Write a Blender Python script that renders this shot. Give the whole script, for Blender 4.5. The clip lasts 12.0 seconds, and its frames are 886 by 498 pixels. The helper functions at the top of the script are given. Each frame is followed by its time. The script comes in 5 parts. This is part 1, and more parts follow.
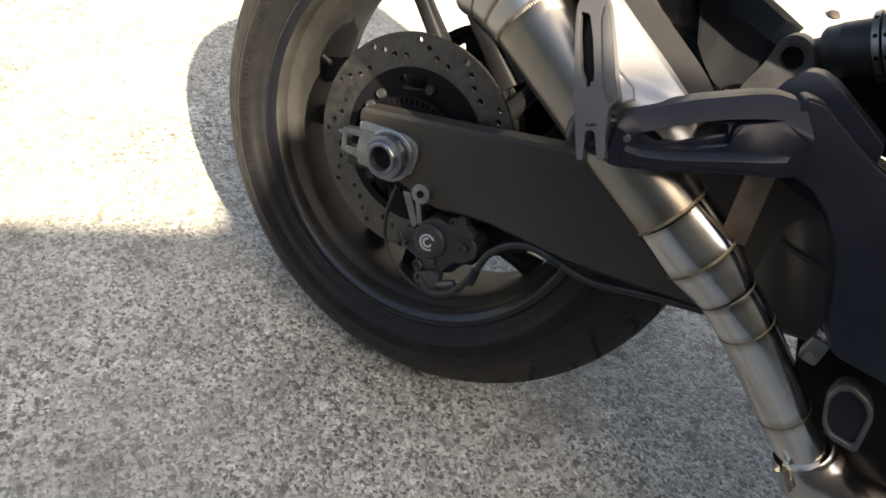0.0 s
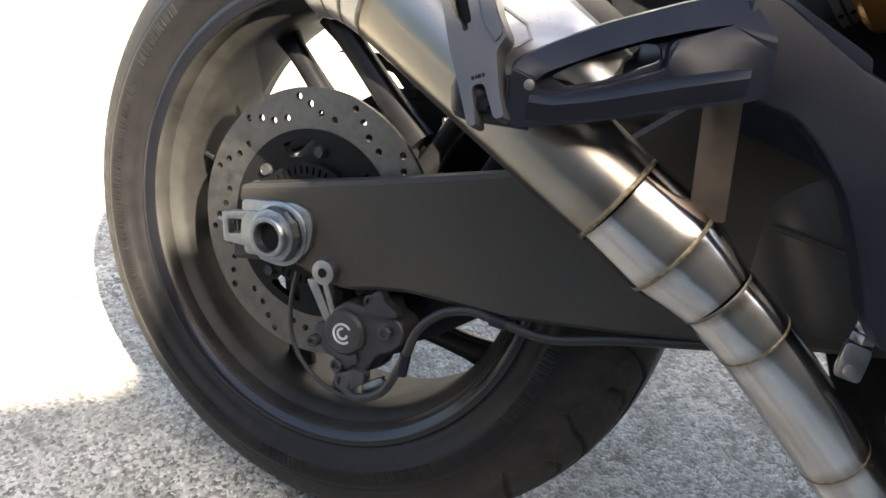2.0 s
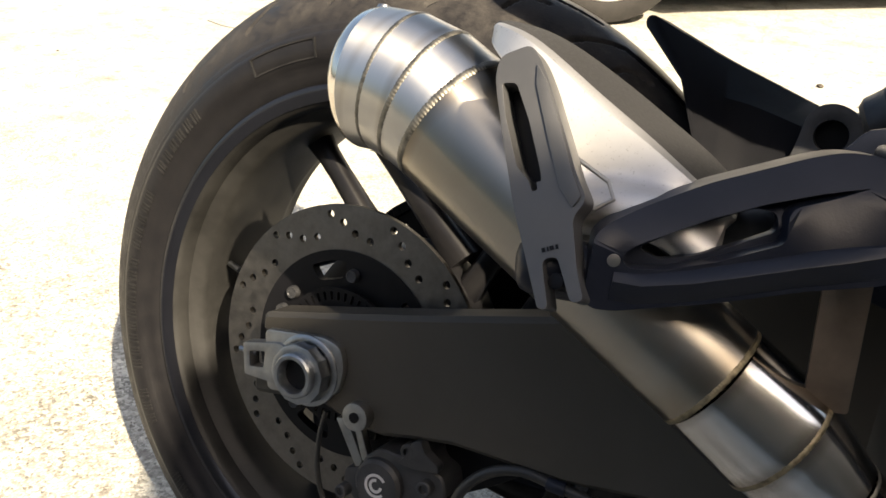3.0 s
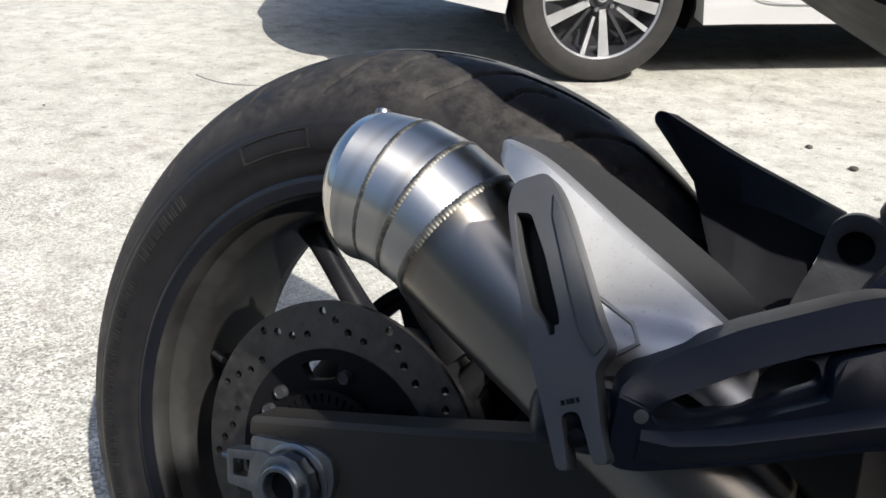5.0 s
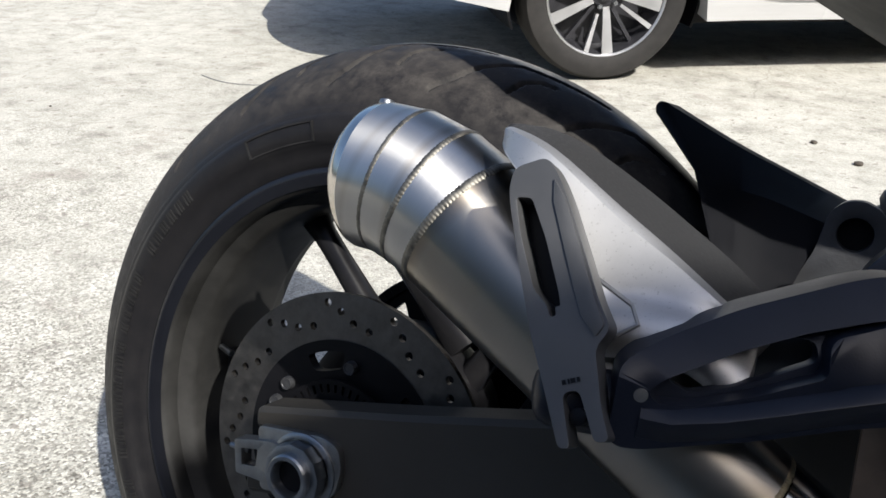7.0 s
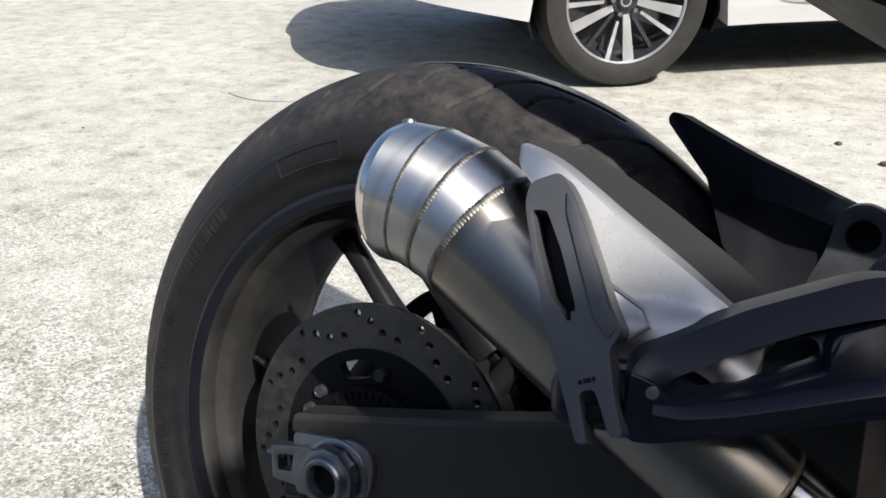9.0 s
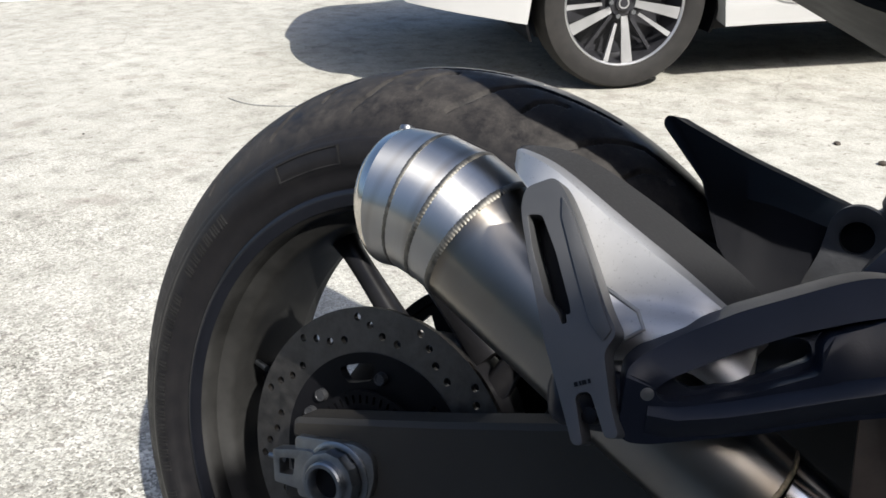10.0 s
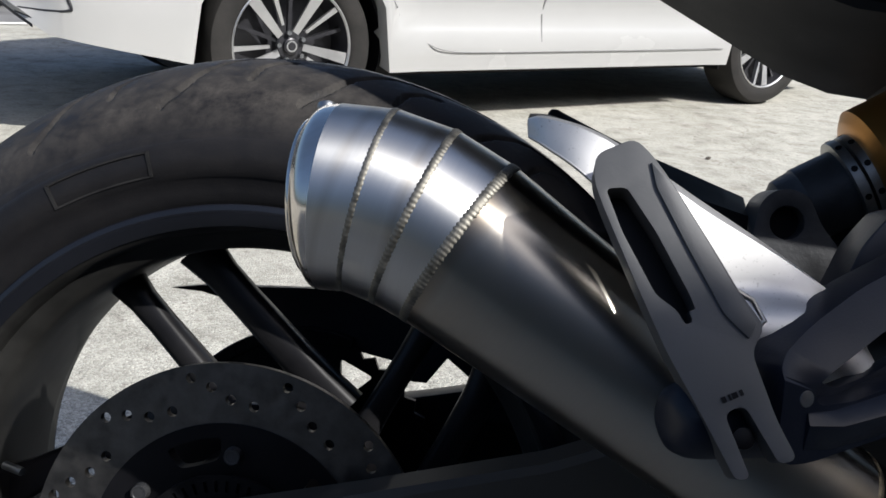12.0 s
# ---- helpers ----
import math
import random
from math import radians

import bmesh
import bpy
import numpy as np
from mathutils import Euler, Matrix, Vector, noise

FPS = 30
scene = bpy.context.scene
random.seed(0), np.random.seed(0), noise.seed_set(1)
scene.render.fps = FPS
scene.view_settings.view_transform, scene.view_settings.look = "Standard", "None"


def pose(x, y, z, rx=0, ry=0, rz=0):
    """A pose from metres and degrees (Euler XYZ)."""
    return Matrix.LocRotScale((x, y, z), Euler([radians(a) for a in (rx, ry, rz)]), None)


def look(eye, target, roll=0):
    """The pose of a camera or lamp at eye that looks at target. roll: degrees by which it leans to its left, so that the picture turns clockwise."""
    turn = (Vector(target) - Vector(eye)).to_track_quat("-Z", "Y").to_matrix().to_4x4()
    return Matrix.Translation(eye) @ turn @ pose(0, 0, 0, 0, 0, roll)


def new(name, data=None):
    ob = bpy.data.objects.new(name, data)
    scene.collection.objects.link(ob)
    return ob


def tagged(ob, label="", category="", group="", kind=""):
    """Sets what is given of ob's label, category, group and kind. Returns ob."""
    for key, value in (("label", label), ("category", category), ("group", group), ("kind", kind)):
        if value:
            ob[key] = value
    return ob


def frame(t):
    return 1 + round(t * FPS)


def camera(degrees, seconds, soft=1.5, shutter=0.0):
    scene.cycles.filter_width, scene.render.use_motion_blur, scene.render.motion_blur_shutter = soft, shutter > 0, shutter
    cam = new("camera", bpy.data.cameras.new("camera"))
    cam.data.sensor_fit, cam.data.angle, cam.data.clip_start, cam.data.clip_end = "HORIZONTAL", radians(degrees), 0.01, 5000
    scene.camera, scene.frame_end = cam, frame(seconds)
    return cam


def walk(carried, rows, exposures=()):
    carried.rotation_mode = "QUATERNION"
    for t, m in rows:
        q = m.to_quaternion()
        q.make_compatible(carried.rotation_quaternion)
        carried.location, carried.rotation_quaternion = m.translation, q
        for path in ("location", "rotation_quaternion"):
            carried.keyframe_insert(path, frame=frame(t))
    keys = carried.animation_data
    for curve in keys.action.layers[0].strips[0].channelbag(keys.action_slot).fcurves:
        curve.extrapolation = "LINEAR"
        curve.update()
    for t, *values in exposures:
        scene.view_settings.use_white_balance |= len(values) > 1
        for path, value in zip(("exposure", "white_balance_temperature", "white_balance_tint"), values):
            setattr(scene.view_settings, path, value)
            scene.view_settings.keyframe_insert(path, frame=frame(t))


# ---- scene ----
cam = camera(56.0, 12.0, soft=1.6)
# seconds, place in metres, then yaw, pitch and roll in degrees
ROWS = [
    (0.0, 0.3780, -0.7433, 0.9311, 25.84, -44.35, 11.60),
    (0.5, 0.3924, -0.6814, 0.7460, 26.87, -38.22, 5.92),
    (1.0, 0.4093, -0.6421, 0.7243, 25.85, -34.30, 3.75),
    (1.5, 0.4172, -0.6446, 0.7338, 25.88, -32.93, 2.52),
    (2.0, 0.4136, -0.6342, 0.7445, 26.99, -32.08, 1.51),
    (2.5, 0.3811, -0.6023, 0.7527, 28.95, -31.58, 0.48),
    (3.0, 0.3501, -0.5490, 0.7604, 29.26, -28.62, 0.78),
    (3.5, 0.3268, -0.5196, 0.7843, 28.60, -26.12, 1.19),
    (3.7, 0.3224, -0.5188, 0.7907, 28.33, -25.61, 1.42),
    (5.5, 0.3172, -0.5083, 0.7792, 28.24, -25.50, 1.50),
    (6.0, 0.3183, -0.5130, 0.7817, 28.20, -25.50, 1.52),
    (6.5, 0.3231, -0.5095, 0.7811, 28.25, -25.57, 1.43),
    (7.0, 0.3228, -0.5175, 0.7783, 28.69, -25.52, 0.95),
    (7.5, 0.3305, -0.5242, 0.7889, 29.58, -25.28, 0.17),
    (7.7, 0.3302, -0.5267, 0.7861, 29.95, -25.24, -0.14),
    (9.5, 0.3383, -0.5383, 0.7919, 30.71, -24.77, -1.37),
    (10.0, 0.3398, -0.5394, 0.7932, 30.77, -24.67, -1.67),
    (10.5, 0.3421, -0.5370, 0.7940, 30.56, -24.21, -2.16),
    (11.0, 0.3425, -0.5329, 0.7934, 27.83, -22.81, -2.79),
    (11.2, 0.3290, -0.5270, 0.7877, 24.15, -21.47, -2.22),
    (11.5, 0.2689, -0.5118, 0.7822, 16.74, -20.20, -0.30),
    (11.6, 0.2558, -0.5137, 0.7794, 15.31, -20.11, 0.12),
    (11.7, 0.2258, -0.5134, 0.7630, 11.55, -19.55, 1.17),
    (11.8, 0.2008, -0.5096, 0.7459, 8.53, -19.60, 2.53),
    (11.9, 0.1835, -0.5063, 0.7369, 6.86, -20.10, 3.41),
    (12.0, 0.1532, -0.4988, 0.7227, 4.36, -20.41, 4.11),
]
walk(cam, [(t, pose(x, y, z, 90 + pitch, 0, yaw) @ pose(0, 0, 0, 0, 0, roll)) for t, x, y, z, yaw, pitch, roll in ROWS],
     exposures=[(0.0, 2.06, 8166, 10), (0.5, 2.36, 8393, 10), (1.0, 2.76, 8161, 10), (1.5, 3.03, 7850, 10), (2.0, 2.78, 7850, 10), (2.5, 2.23, 8560, 10), (3.0, 1.76, 8300, 10), (3.5, 1.05, 7100, 10), (5.3, 0.89, 6300, 10), (10.5, 0.86, 6300, 10), (11.0, 0.83, 6300, 10), (11.5, 0.73, 6249, 10), (12.0, 0.59, 6149, 10)])

# ---- light: a clear sky and one sun ----
SUN = Vector((0.935, -0.562, 1.0)).normalized()
world = bpy.data.worlds.new("sky")
scene.world = world
world.use_nodes = True
_n = world.node_tree.nodes
_sky = _n.new("ShaderNodeTexSky")
_sky.sky_type, _sky.sun_disc = "NISHITA", False
_sky.dust_density = 4.5
_sky.ozone_density = 4.0
_sky.sun_elevation = math.asin(SUN.z)
_sky.sun_rotation = math.atan2(SUN.x, SUN.y)
_n["Background"].inputs["Strength"].default_value = 0.092
world.node_tree.links.new(_sky.outputs["Color"], _n["Background"].inputs["Color"])
_sl = bpy.data.lights.new("sun", "SUN")
_sl.energy, _sl.angle, _sl.color = 4.4, radians(0.55), (1.0, 0.95, 0.87)
_so = new("sun", _sl)
_so.matrix_world = look(SUN * 20, (0, 0, 0))


# ---- materials ----
def ramp(nt, fac, stops):
    r = nt.nodes.new("ShaderNodeValToRGB")
    while len(r.color_ramp.elements) < len(stops):
        r.color_ramp.elements.new(0.5)
    for e, (p, c) in zip(r.color_ramp.elements, stops):
        e.position, e.color = p, (*c, 1) if len(c) == 3 else c
    nt.links.new(fac, r.inputs["Fac"])
    return r.outputs["Color"]


def noise_tex(nt, vec, scale, detail=4.0, rough=0.6, stretch=None):
    if stretch:
        m = nt.nodes.new("ShaderNodeMapping")
        m.inputs["Scale"].default_value = stretch
        nt.links.new(vec, m.inputs["Vector"])
        vec = m.outputs["Vector"]
    t = nt.nodes.new("ShaderNodeTexNoise")
    t.inputs["Scale"].default_value, t.inputs["Detail"].default_value, t.inputs["Roughness"].default_value = scale, detail, rough
    nt.links.new(vec, t.inputs["Vector"])
    return t.outputs["Fac"]


def mix(nt, fac, a, b, mode="MIX"):
    m = nt.nodes.new("ShaderNodeMix")
    m.data_type, m.blend_type = "RGBA", mode
    for sock, val in ((m.inputs[0], fac), (m.inputs[6], a), (m.inputs[7], b)):
        if isinstance(val, (int, float)):
            sock.default_value = val
        elif isinstance(val, tuple):
            sock.default_value = (*val, 1)
        else:
            nt.links.new(val, sock)
    return m.outputs[2]


def base(name, rough=0.5, metal=0.0, colour=(0.5, 0.5, 0.5), coat=0.0, aniso=0.0, spec=0.5):
    m = bpy.data.materials.new(name)
    m.use_nodes = True
    nt = m.node_tree
    b = nt.nodes["Principled BSDF"]
    b.inputs["Base Color"].default_value = (*colour, 1)
    b.inputs["Roughness"].default_value, b.inputs["Metallic"].default_value = rough, metal
    b.inputs["Coat Weight"].default_value, b.inputs["Anisotropic"].default_value = coat, aniso
    b.inputs["Specular IOR Level"].default_value = spec
    co = nt.nodes.new("ShaderNodeTexCoord")
    return m, nt, b, co.outputs["Object"]


def bump(nt, b, height, strength, dist):
    n = nt.nodes.new("ShaderNodeBump")
    n.inputs["Strength"].default_value, n.inputs["Distance"].default_value = strength, dist
    nt.links.new(height, n.inputs["Height"])
    nt.links.new(n.outputs["Normal"], b.inputs["Normal"])


def painted(name, colour, rough, metal=0.0, vary=0.25, scale=30.0, grain=600.0, bumpy=0.15, coat=0.0, dust=None, dust_amount=0.4, spec=0.5):
    """A plain coloured surface with blotches, fine grain and, if wanted, dust."""
    m, nt, b, co = base(name, rough, metal, colour, coat, spec=spec)
    n1, n2 = noise_tex(nt, co, scale, 5), noise_tex(nt, co, grain, 2)
    lo, hi = tuple(c * (1 - vary) for c in colour), tuple(min(1, c * (1 + vary)) for c in colour)
    col = ramp(nt, n1, [(0.3, lo), (0.7, hi)])
    if dust:
        n3 = noise_tex(nt, co, scale * 0.5, 6, 0.7)
        col = mix(nt, ramp(nt, n3, [(0.42, (0, 0, 0)), (0.72, (dust_amount,) * 3)]), col, dust)
    nt.links.new(col, b.inputs["Base Color"])
    nt.links.new(ramp(nt, n1, [(0.3, (rough * 0.82,) * 3), (0.75, (min(1, rough * 1.2),) * 3)]), b.inputs["Roughness"])
    bump(nt, b, n2, bumpy, 0.0006)
    return m


def brushed(name, colour, rough, stretch, tint=None, scale=60.0, bumpy=0.08, streak=0.25):
    """Brushed metal: fine streaks along one axis and slow heat tints."""
    m, nt, b, co = base(name, rough, 1.0, colour)
    s = noise_tex(nt, co, scale, 6, 0.65, stretch)
    col = ramp(nt, s, [(0.3, tuple(c * (1 - streak) for c in colour)), (0.7, tuple(min(1, c * (1 + streak * 0.4)) for c in colour))])
    if tint:
        col = mix(nt, ramp(nt, noise_tex(nt, co, 26, 3), [(0.45, (0, 0, 0)), (0.7, (0.6, 0.6, 0.6))]), col, tint)
    nt.links.new(col, b.inputs["Base Color"])
    nt.links.new(ramp(nt, s, [(0.25, (rough * 0.75,) * 3), (0.75, (rough * 1.35,) * 3)]), b.inputs["Roughness"])
    bump(nt, b, s, bumpy, 0.0005)
    return m


def turned_steel(name, colour, rough, aniso=1.0, bands=(), tint=(0.22, 0.165, 0.105), streak=0.0):
    """Stainless steel brushed round the z axis of its part, with straw and brown heat bands at the welds (z, half width, strength)."""
    m, nt, b, co = base(name, rough, 1.0, colour, aniso=aniso)
    tan = nt.nodes.new("ShaderNodeTangent")
    tan.direction_type, tan.axis = "RADIAL", "Z"
    nt.links.new(tan.outputs[0], b.inputs["Tangent"])
    b.inputs["Anisotropic Rotation"].default_value = 0.25
    lines = noise_tex(nt, co, 100, 3, 0.6, (0.25, 0.25, 22.0))
    cloud = noise_tex(nt, co, 22, 4, 0.6)
    col = ramp(nt, lines, [(0.3, tuple(c * 0.97 for c in colour)), (0.7, tuple(min(1, c * 1.02) for c in colour))])
    col = mix(nt, ramp(nt, cloud, [(0.45, (0, 0, 0)), (0.75, (0.35, 0.35, 0.35))]), col, tuple(c * k for c, k in zip(colour, (0.86, 0.78, 0.68))))
    sep = nt.nodes.new("ShaderNodeSeparateXYZ")
    nt.links.new(co, sep.inputs[0])
    for z, half, strength in bands:
        d = nt.nodes.new("ShaderNodeMath")
        d.operation = "MULTIPLY_ADD"
        d.inputs[1].default_value, d.inputs[2].default_value = 1 / half, -z / half
        nt.links.new(sep.outputs[2], d.inputs[0])
        ab = nt.nodes.new("ShaderNodeMath")
        ab.operation = "ABSOLUTE"
        nt.links.new(d.outputs[0], ab.inputs[0])
        wob = nt.nodes.new("ShaderNodeMath")
        wob.operation = "MULTIPLY_ADD"
        wob.inputs[1].default_value = 0.8
        nt.links.new(cloud, wob.inputs[0])
        nt.links.new(ab.outputs[0], wob.inputs[2])
        k = strength
        col = mix(nt, ramp(nt, wob.outputs[0], [(0.3, (k, k, k)), (0.65, (k * 0.55,) * 3), (1.0, (0, 0, 0))]), col, tint)
    if streak:
        # brown streaks along the pipe: heat marks, and dark reflections put into the colour
        run = noise_tex(nt, co, 42, 3, 0.5, (1.0, 1.0, 0.12))
        col = mix(nt, ramp(nt, run, [(0.46, (0, 0, 0)), (0.62, (streak,) * 3)]), col, (0.20, 0.155, 0.125))
    nt.links.new(col, b.inputs["Base Color"])
    nt.links.new(ramp(nt, lines, [(0.25, (rough * 0.92,) * 3), (0.75, (rough * 1.1,) * 3)]), b.inputs["Roughness"])
    bump(nt, b, lines, 0.004, 0.0002)
    return m


def concrete():
    m, nt, b, co = base("concrete", 0.92, spec=0.2)
    big, mid, fine = noise_tex(nt, co, 0.8, 6, 0.65), noise_tex(nt, co, 9, 6, 0.7), noise_tex(nt, co, 330, 3, 0.6)
    col = ramp(nt, big, [(0.3, (0.345, 0.333, 0.287)), (0.5, (0.45, 0.436, 0.384)), (0.7, (0.51, 0.496, 0.44))])
    col = mix(nt, 1.0, col, ramp(nt, mid, [(0.28, (0.52, 0.51, 0.50)), (0.42, (0.84, 0.84, 0.83)), (0.55, (1.0, 1.0, 1.0)), (0.78, (1.16, 1.16, 1.16))]), "MULTIPLY")

    def grains(scale, stops):
        """Grains of one size, each with a tone of its own."""
        v = nt.nodes.new("ShaderNodeTexVoronoi")
        v.inputs["Scale"].default_value = scale
        wob = nt.nodes.new("ShaderNodeTexNoise")
        wob.inputs["Scale"].default_value = scale * 0.7
        nt.links.new(co, wob.inputs["Vector"])
        ad = nt.nodes.new("ShaderNodeMix")
        ad.data_type, ad.blend_type = "RGBA", "LINEAR_LIGHT"
        ad.inputs[0].default_value = 0.7 / scale
        nt.links.new(co, ad.inputs[6])
        nt.links.new(wob.outputs["Color"], ad.inputs[7])
        nt.links.new(ad.outputs[2], v.inputs["Vector"])
        sp = nt.nodes.new("ShaderNodeSeparateColor")
        nt.links.new(v.outputs["Color"], sp.inputs[0])
        return ramp(nt, sp.outputs[0], stops), v.outputs["Distance"]

    g1, d1 = grains(230, [(0.0, (0.20, 0.19, 0.18)), (0.25, (0.60, 0.59, 0.58)), (0.55, (1.0, 1.0, 1.0)), (0.85, (1.32, 1.32, 1.32)), (1.0, (1.6, 1.6, 1.6))])
    g2, d2 = grains(85, [(0.0, (0.62, 0.61, 0.60)), (0.15, (0.95, 0.95, 0.95)), (0.85, (1.03, 1.03, 1.03)), (1.0, (1.2, 1.2, 1.2))])
    # worn patches show more grit than smooth ones
    worn = ramp(nt, noise_tex(nt, co, 2.2, 5, 0.6), [(0.35, (0.5, 0.5, 0.5)), (0.6, (0.92, 0.92, 0.92))])
    # grit contrast fades over the far yard, painting in the strong sun's wash-out
    sep = nt.nodes.new("ShaderNodeSeparateXYZ")
    nt.links.new(co, sep.inputs[0])
    out = nt.nodes.new("ShaderNodeMapRange")
    out.inputs[1].default_value, out.inputs[2].default_value, out.inputs[3].default_value, out.inputs[4].default_value = -0.1, 1.3, 1.0, 0.3
    nt.links.new(sep.outputs[1], out.inputs[0])
    worn = mix(nt, 1.0, worn, out.outputs[0], "MULTIPLY")
    col = mix(nt, worn, col, mix(nt, 1.0, mix(nt, 1.0, col, g1, "MULTIPLY"), g2, "MULTIPLY"))
    col = mix(nt, 1.0, col, ramp(nt, fine, [(0.3, (0.85, 0.85, 0.85)), (0.7, (1.12, 1.12, 1.12))]), "MULTIPLY")
    spk = noise_tex(nt, co, 30, 3, 0.55)
    col = mix(nt, ramp(nt, spk, [(0.625, (0, 0, 0)), (0.68, (0.6, 0.6, 0.6))]), col, (0.16, 0.14, 0.12))
    pit = noise_tex(nt, co, 5.5, 4, 0.6)
    col = mix(nt, ramp(nt, pit, [(0.59, (0, 0, 0)), (0.68, (0.38, 0.38, 0.38))]), col, (0.22, 0.19, 0.16))
    w = nt.nodes.new("ShaderNodeTexVoronoi")
    w.feature = "DISTANCE_TO_EDGE"
    w.inputs["Scale"].default_value = 0.8
    wob = nt.nodes.new("ShaderNodeMix")
    wob.data_type = "VECTOR"
    wob.inputs[0].default_value = 0.2
    nz = nt.nodes.new("ShaderNodeTexNoise")
    nz.inputs["Scale"].default_value = 4
    nt.links.new(co, nz.inputs["Vector"])
    nt.links.new(co, wob.inputs[4])
    nt.links.new(nz.outputs["Color"], wob.inputs[5])
    nt.links.new(wob.outputs[1], w.inputs["Vector"])
    col = mix(nt, ramp(nt, w.outputs["Distance"], [(0.0, (0.4, 0.4, 0.4)), (0.004, (0, 0, 0))]), col, (0.2, 0.18, 0.16))
    nt.links.new(col, b.inputs["Base Color"])
    add = nt.nodes.new("ShaderNodeMath")
    add.operation = "MULTIPLY_ADD"
    nt.links.new(d1, add.inputs[0])
    add.inputs[1].default_value = -1.2
    nt.links.new(mid, add.inputs[2])
    bump(nt, b, add.outputs[0], 0.5, 0.004)
    return m


CONCRETE = concrete()
ASPHALT = painted("asphalt", (0.17, 0.17, 0.17), 0.9, vary=0.3, scale=3, grain=90, bumpy=0.6, spec=0.2)
ROAD_PAINT = painted("road_paint", (0.7, 0.68, 0.63), 0.8, vary=0.15, scale=9, spec=0.3)
ROOF = painted("roof_sheet", (0.05, 0.05, 0.052), 0.7, vary=0.15, scale=3, grain=70, bumpy=0.2)
PLASTER = painted("plaster", (0.115, 0.103, 0.088), 0.9, vary=0.12, scale=2.5, grain=70, bumpy=0.4)


def tyre_rubber():
    """Black rubber: a glossy dark side wall, a dusty scuffed tread."""
    m, nt, b, co = base("tyre_rubber", 0.45, 0.0, (0.009, 0.009, 0.0095), spec=0.15)
    sep = nt.nodes.new("ShaderNodeSeparateXYZ")
    nt.links.new(co, sep.inputs[0])
    flat_co = nt.nodes.new("ShaderNodeCombineXYZ")
    nt.links.new(sep.outputs[0], flat_co.inputs[0])
    nt.links.new(sep.outputs[2], flat_co.inputs[2])
    ln = nt.nodes.new("ShaderNodeVectorMath")
    ln.operation = "LENGTH"
    nt.links.new(flat_co.outputs[0], ln.inputs[0])
    tread = nt.nodes.new("ShaderNodeMapRange")
    tread.inputs[1].default_value, tread.inputs[2].default_value = 0.262, 0.292
    nt.links.new(ln.outputs["Value"], tread.inputs[0])
    blot = ramp(nt, noise_tex(nt, co, 48, 8, 0.78), [(0.38, (0.06, 0.06, 0.06)), (0.64, (0.55, 0.55, 0.55))])
    # grit clings to the shoulder; the crown is scrubbed clean by the road
    side = nt.nodes.new("ShaderNodeMath")
    side.operation = "ABSOLUTE"
    nt.links.new(sep.outputs[1], side.inputs[0])
    ragged = nt.nodes.new("ShaderNodeMath")
    ragged.operation = "MULTIPLY_ADD"
    ragged.inputs[1].default_value = 0.022
    nt.links.new(noise_tex(nt, co, 60, 5, 0.7), ragged.inputs[0])
    nt.links.new(side.outputs[0], ragged.inputs[2])
    shoulder = nt.nodes.new("ShaderNodeMapRange")
    shoulder.inputs[1].default_value, shoulder.inputs[2].default_value = 0.030, 0.040
    nt.links.new(ragged.outputs[0], shoulder.inputs[0])
    blot = mix(nt, 1.0, mix(nt, 1.0, blot, tread.outputs[0], "MULTIPLY"), shoulder.outputs[0], "MULTIPLY")
    veil = ramp(nt, noise_tex(nt, co, 60, 6, 0.7), [(0.36, (0.06, 0.06, 0.06)), (0.72, (0.13, 0.13, 0.13))])
    fac = mix(nt, 1.0, blot, mix(nt, 1.0, veil, shoulder.outputs[0], "MULTIPLY"), "ADD")
    col = mix(nt, fac, (0.006, 0.0063, 0.008), (0.078, 0.071, 0.064))
    # pale scrapes across the shoulder
    scr = noise_tex(nt, co, 9, 5, 0.75, (1.6, 5.0, 1.6))
    scr = mix(nt, 1.0, ramp(nt, scr, [(0.70, (0, 0, 0)), (0.78, (0.35, 0.35, 0.35))]), tread.outputs[0], "MULTIPLY")
    col = mix(nt, scr, col, (0.20, 0.18, 0.155))
    nt.links.new(col, b.inputs["Base Color"])
    nt.links.new(ramp(nt, fac, [(0.03, (0.30, 0.30, 0.30)), (0.4, (0.66, 0.66, 0.66))]), b.inputs["Roughness"])
    bump(nt, b, noise_tex(nt, co, 500, 2), 0.25, 0.0006)
    return m


RUBBER = tyre_rubber()
# paler rubber that sets the moulded marks off from the side wall
PALE_RUBBER = painted("pale_rubber", (0.0165, 0.016, 0.0158), 0.55, vary=0.4, scale=60, grain=600, bumpy=0.2, spec=0.2)
CAR_RUBBER = painted("car_tyre_rubber", (0.022, 0.021, 0.02), 0.8, vary=0.2, scale=12, dust=(0.06, 0.055, 0.05), dust_amount=0.3, spec=0.2)
RIM_DUST = painted("dusty_rim_paint", (0.016, 0.0158, 0.0152), 0.5, vary=0.25, scale=18, bumpy=0.1, dust=(0.066, 0.064, 0.060), dust_amount=0.26, spec=0.2)
RIM = painted("rim_paint", (0.008, 0.008, 0.0095), 0.33, vary=0.2, scale=14, bumpy=0.06, dust=(0.06, 0.055, 0.047), dust_amount=0.15, spec=0.22)
DISC = brushed("disc_steel", (0.165, 0.152, 0.138), 0.4, (1, 1, 1), scale=120, bumpy=0.03)
BLACK = painted("black_plastic", (0.0090, 0.0115, 0.0195), 0.38, vary=0.2, scale=25, grain=900, bumpy=0.12, spec=0.24)
TAIL = painted("matt_black_plastic", (0.010, 0.0105, 0.013), 0.75, vary=0.2, scale=20, grain=900, bumpy=0.1, spec=0.06)
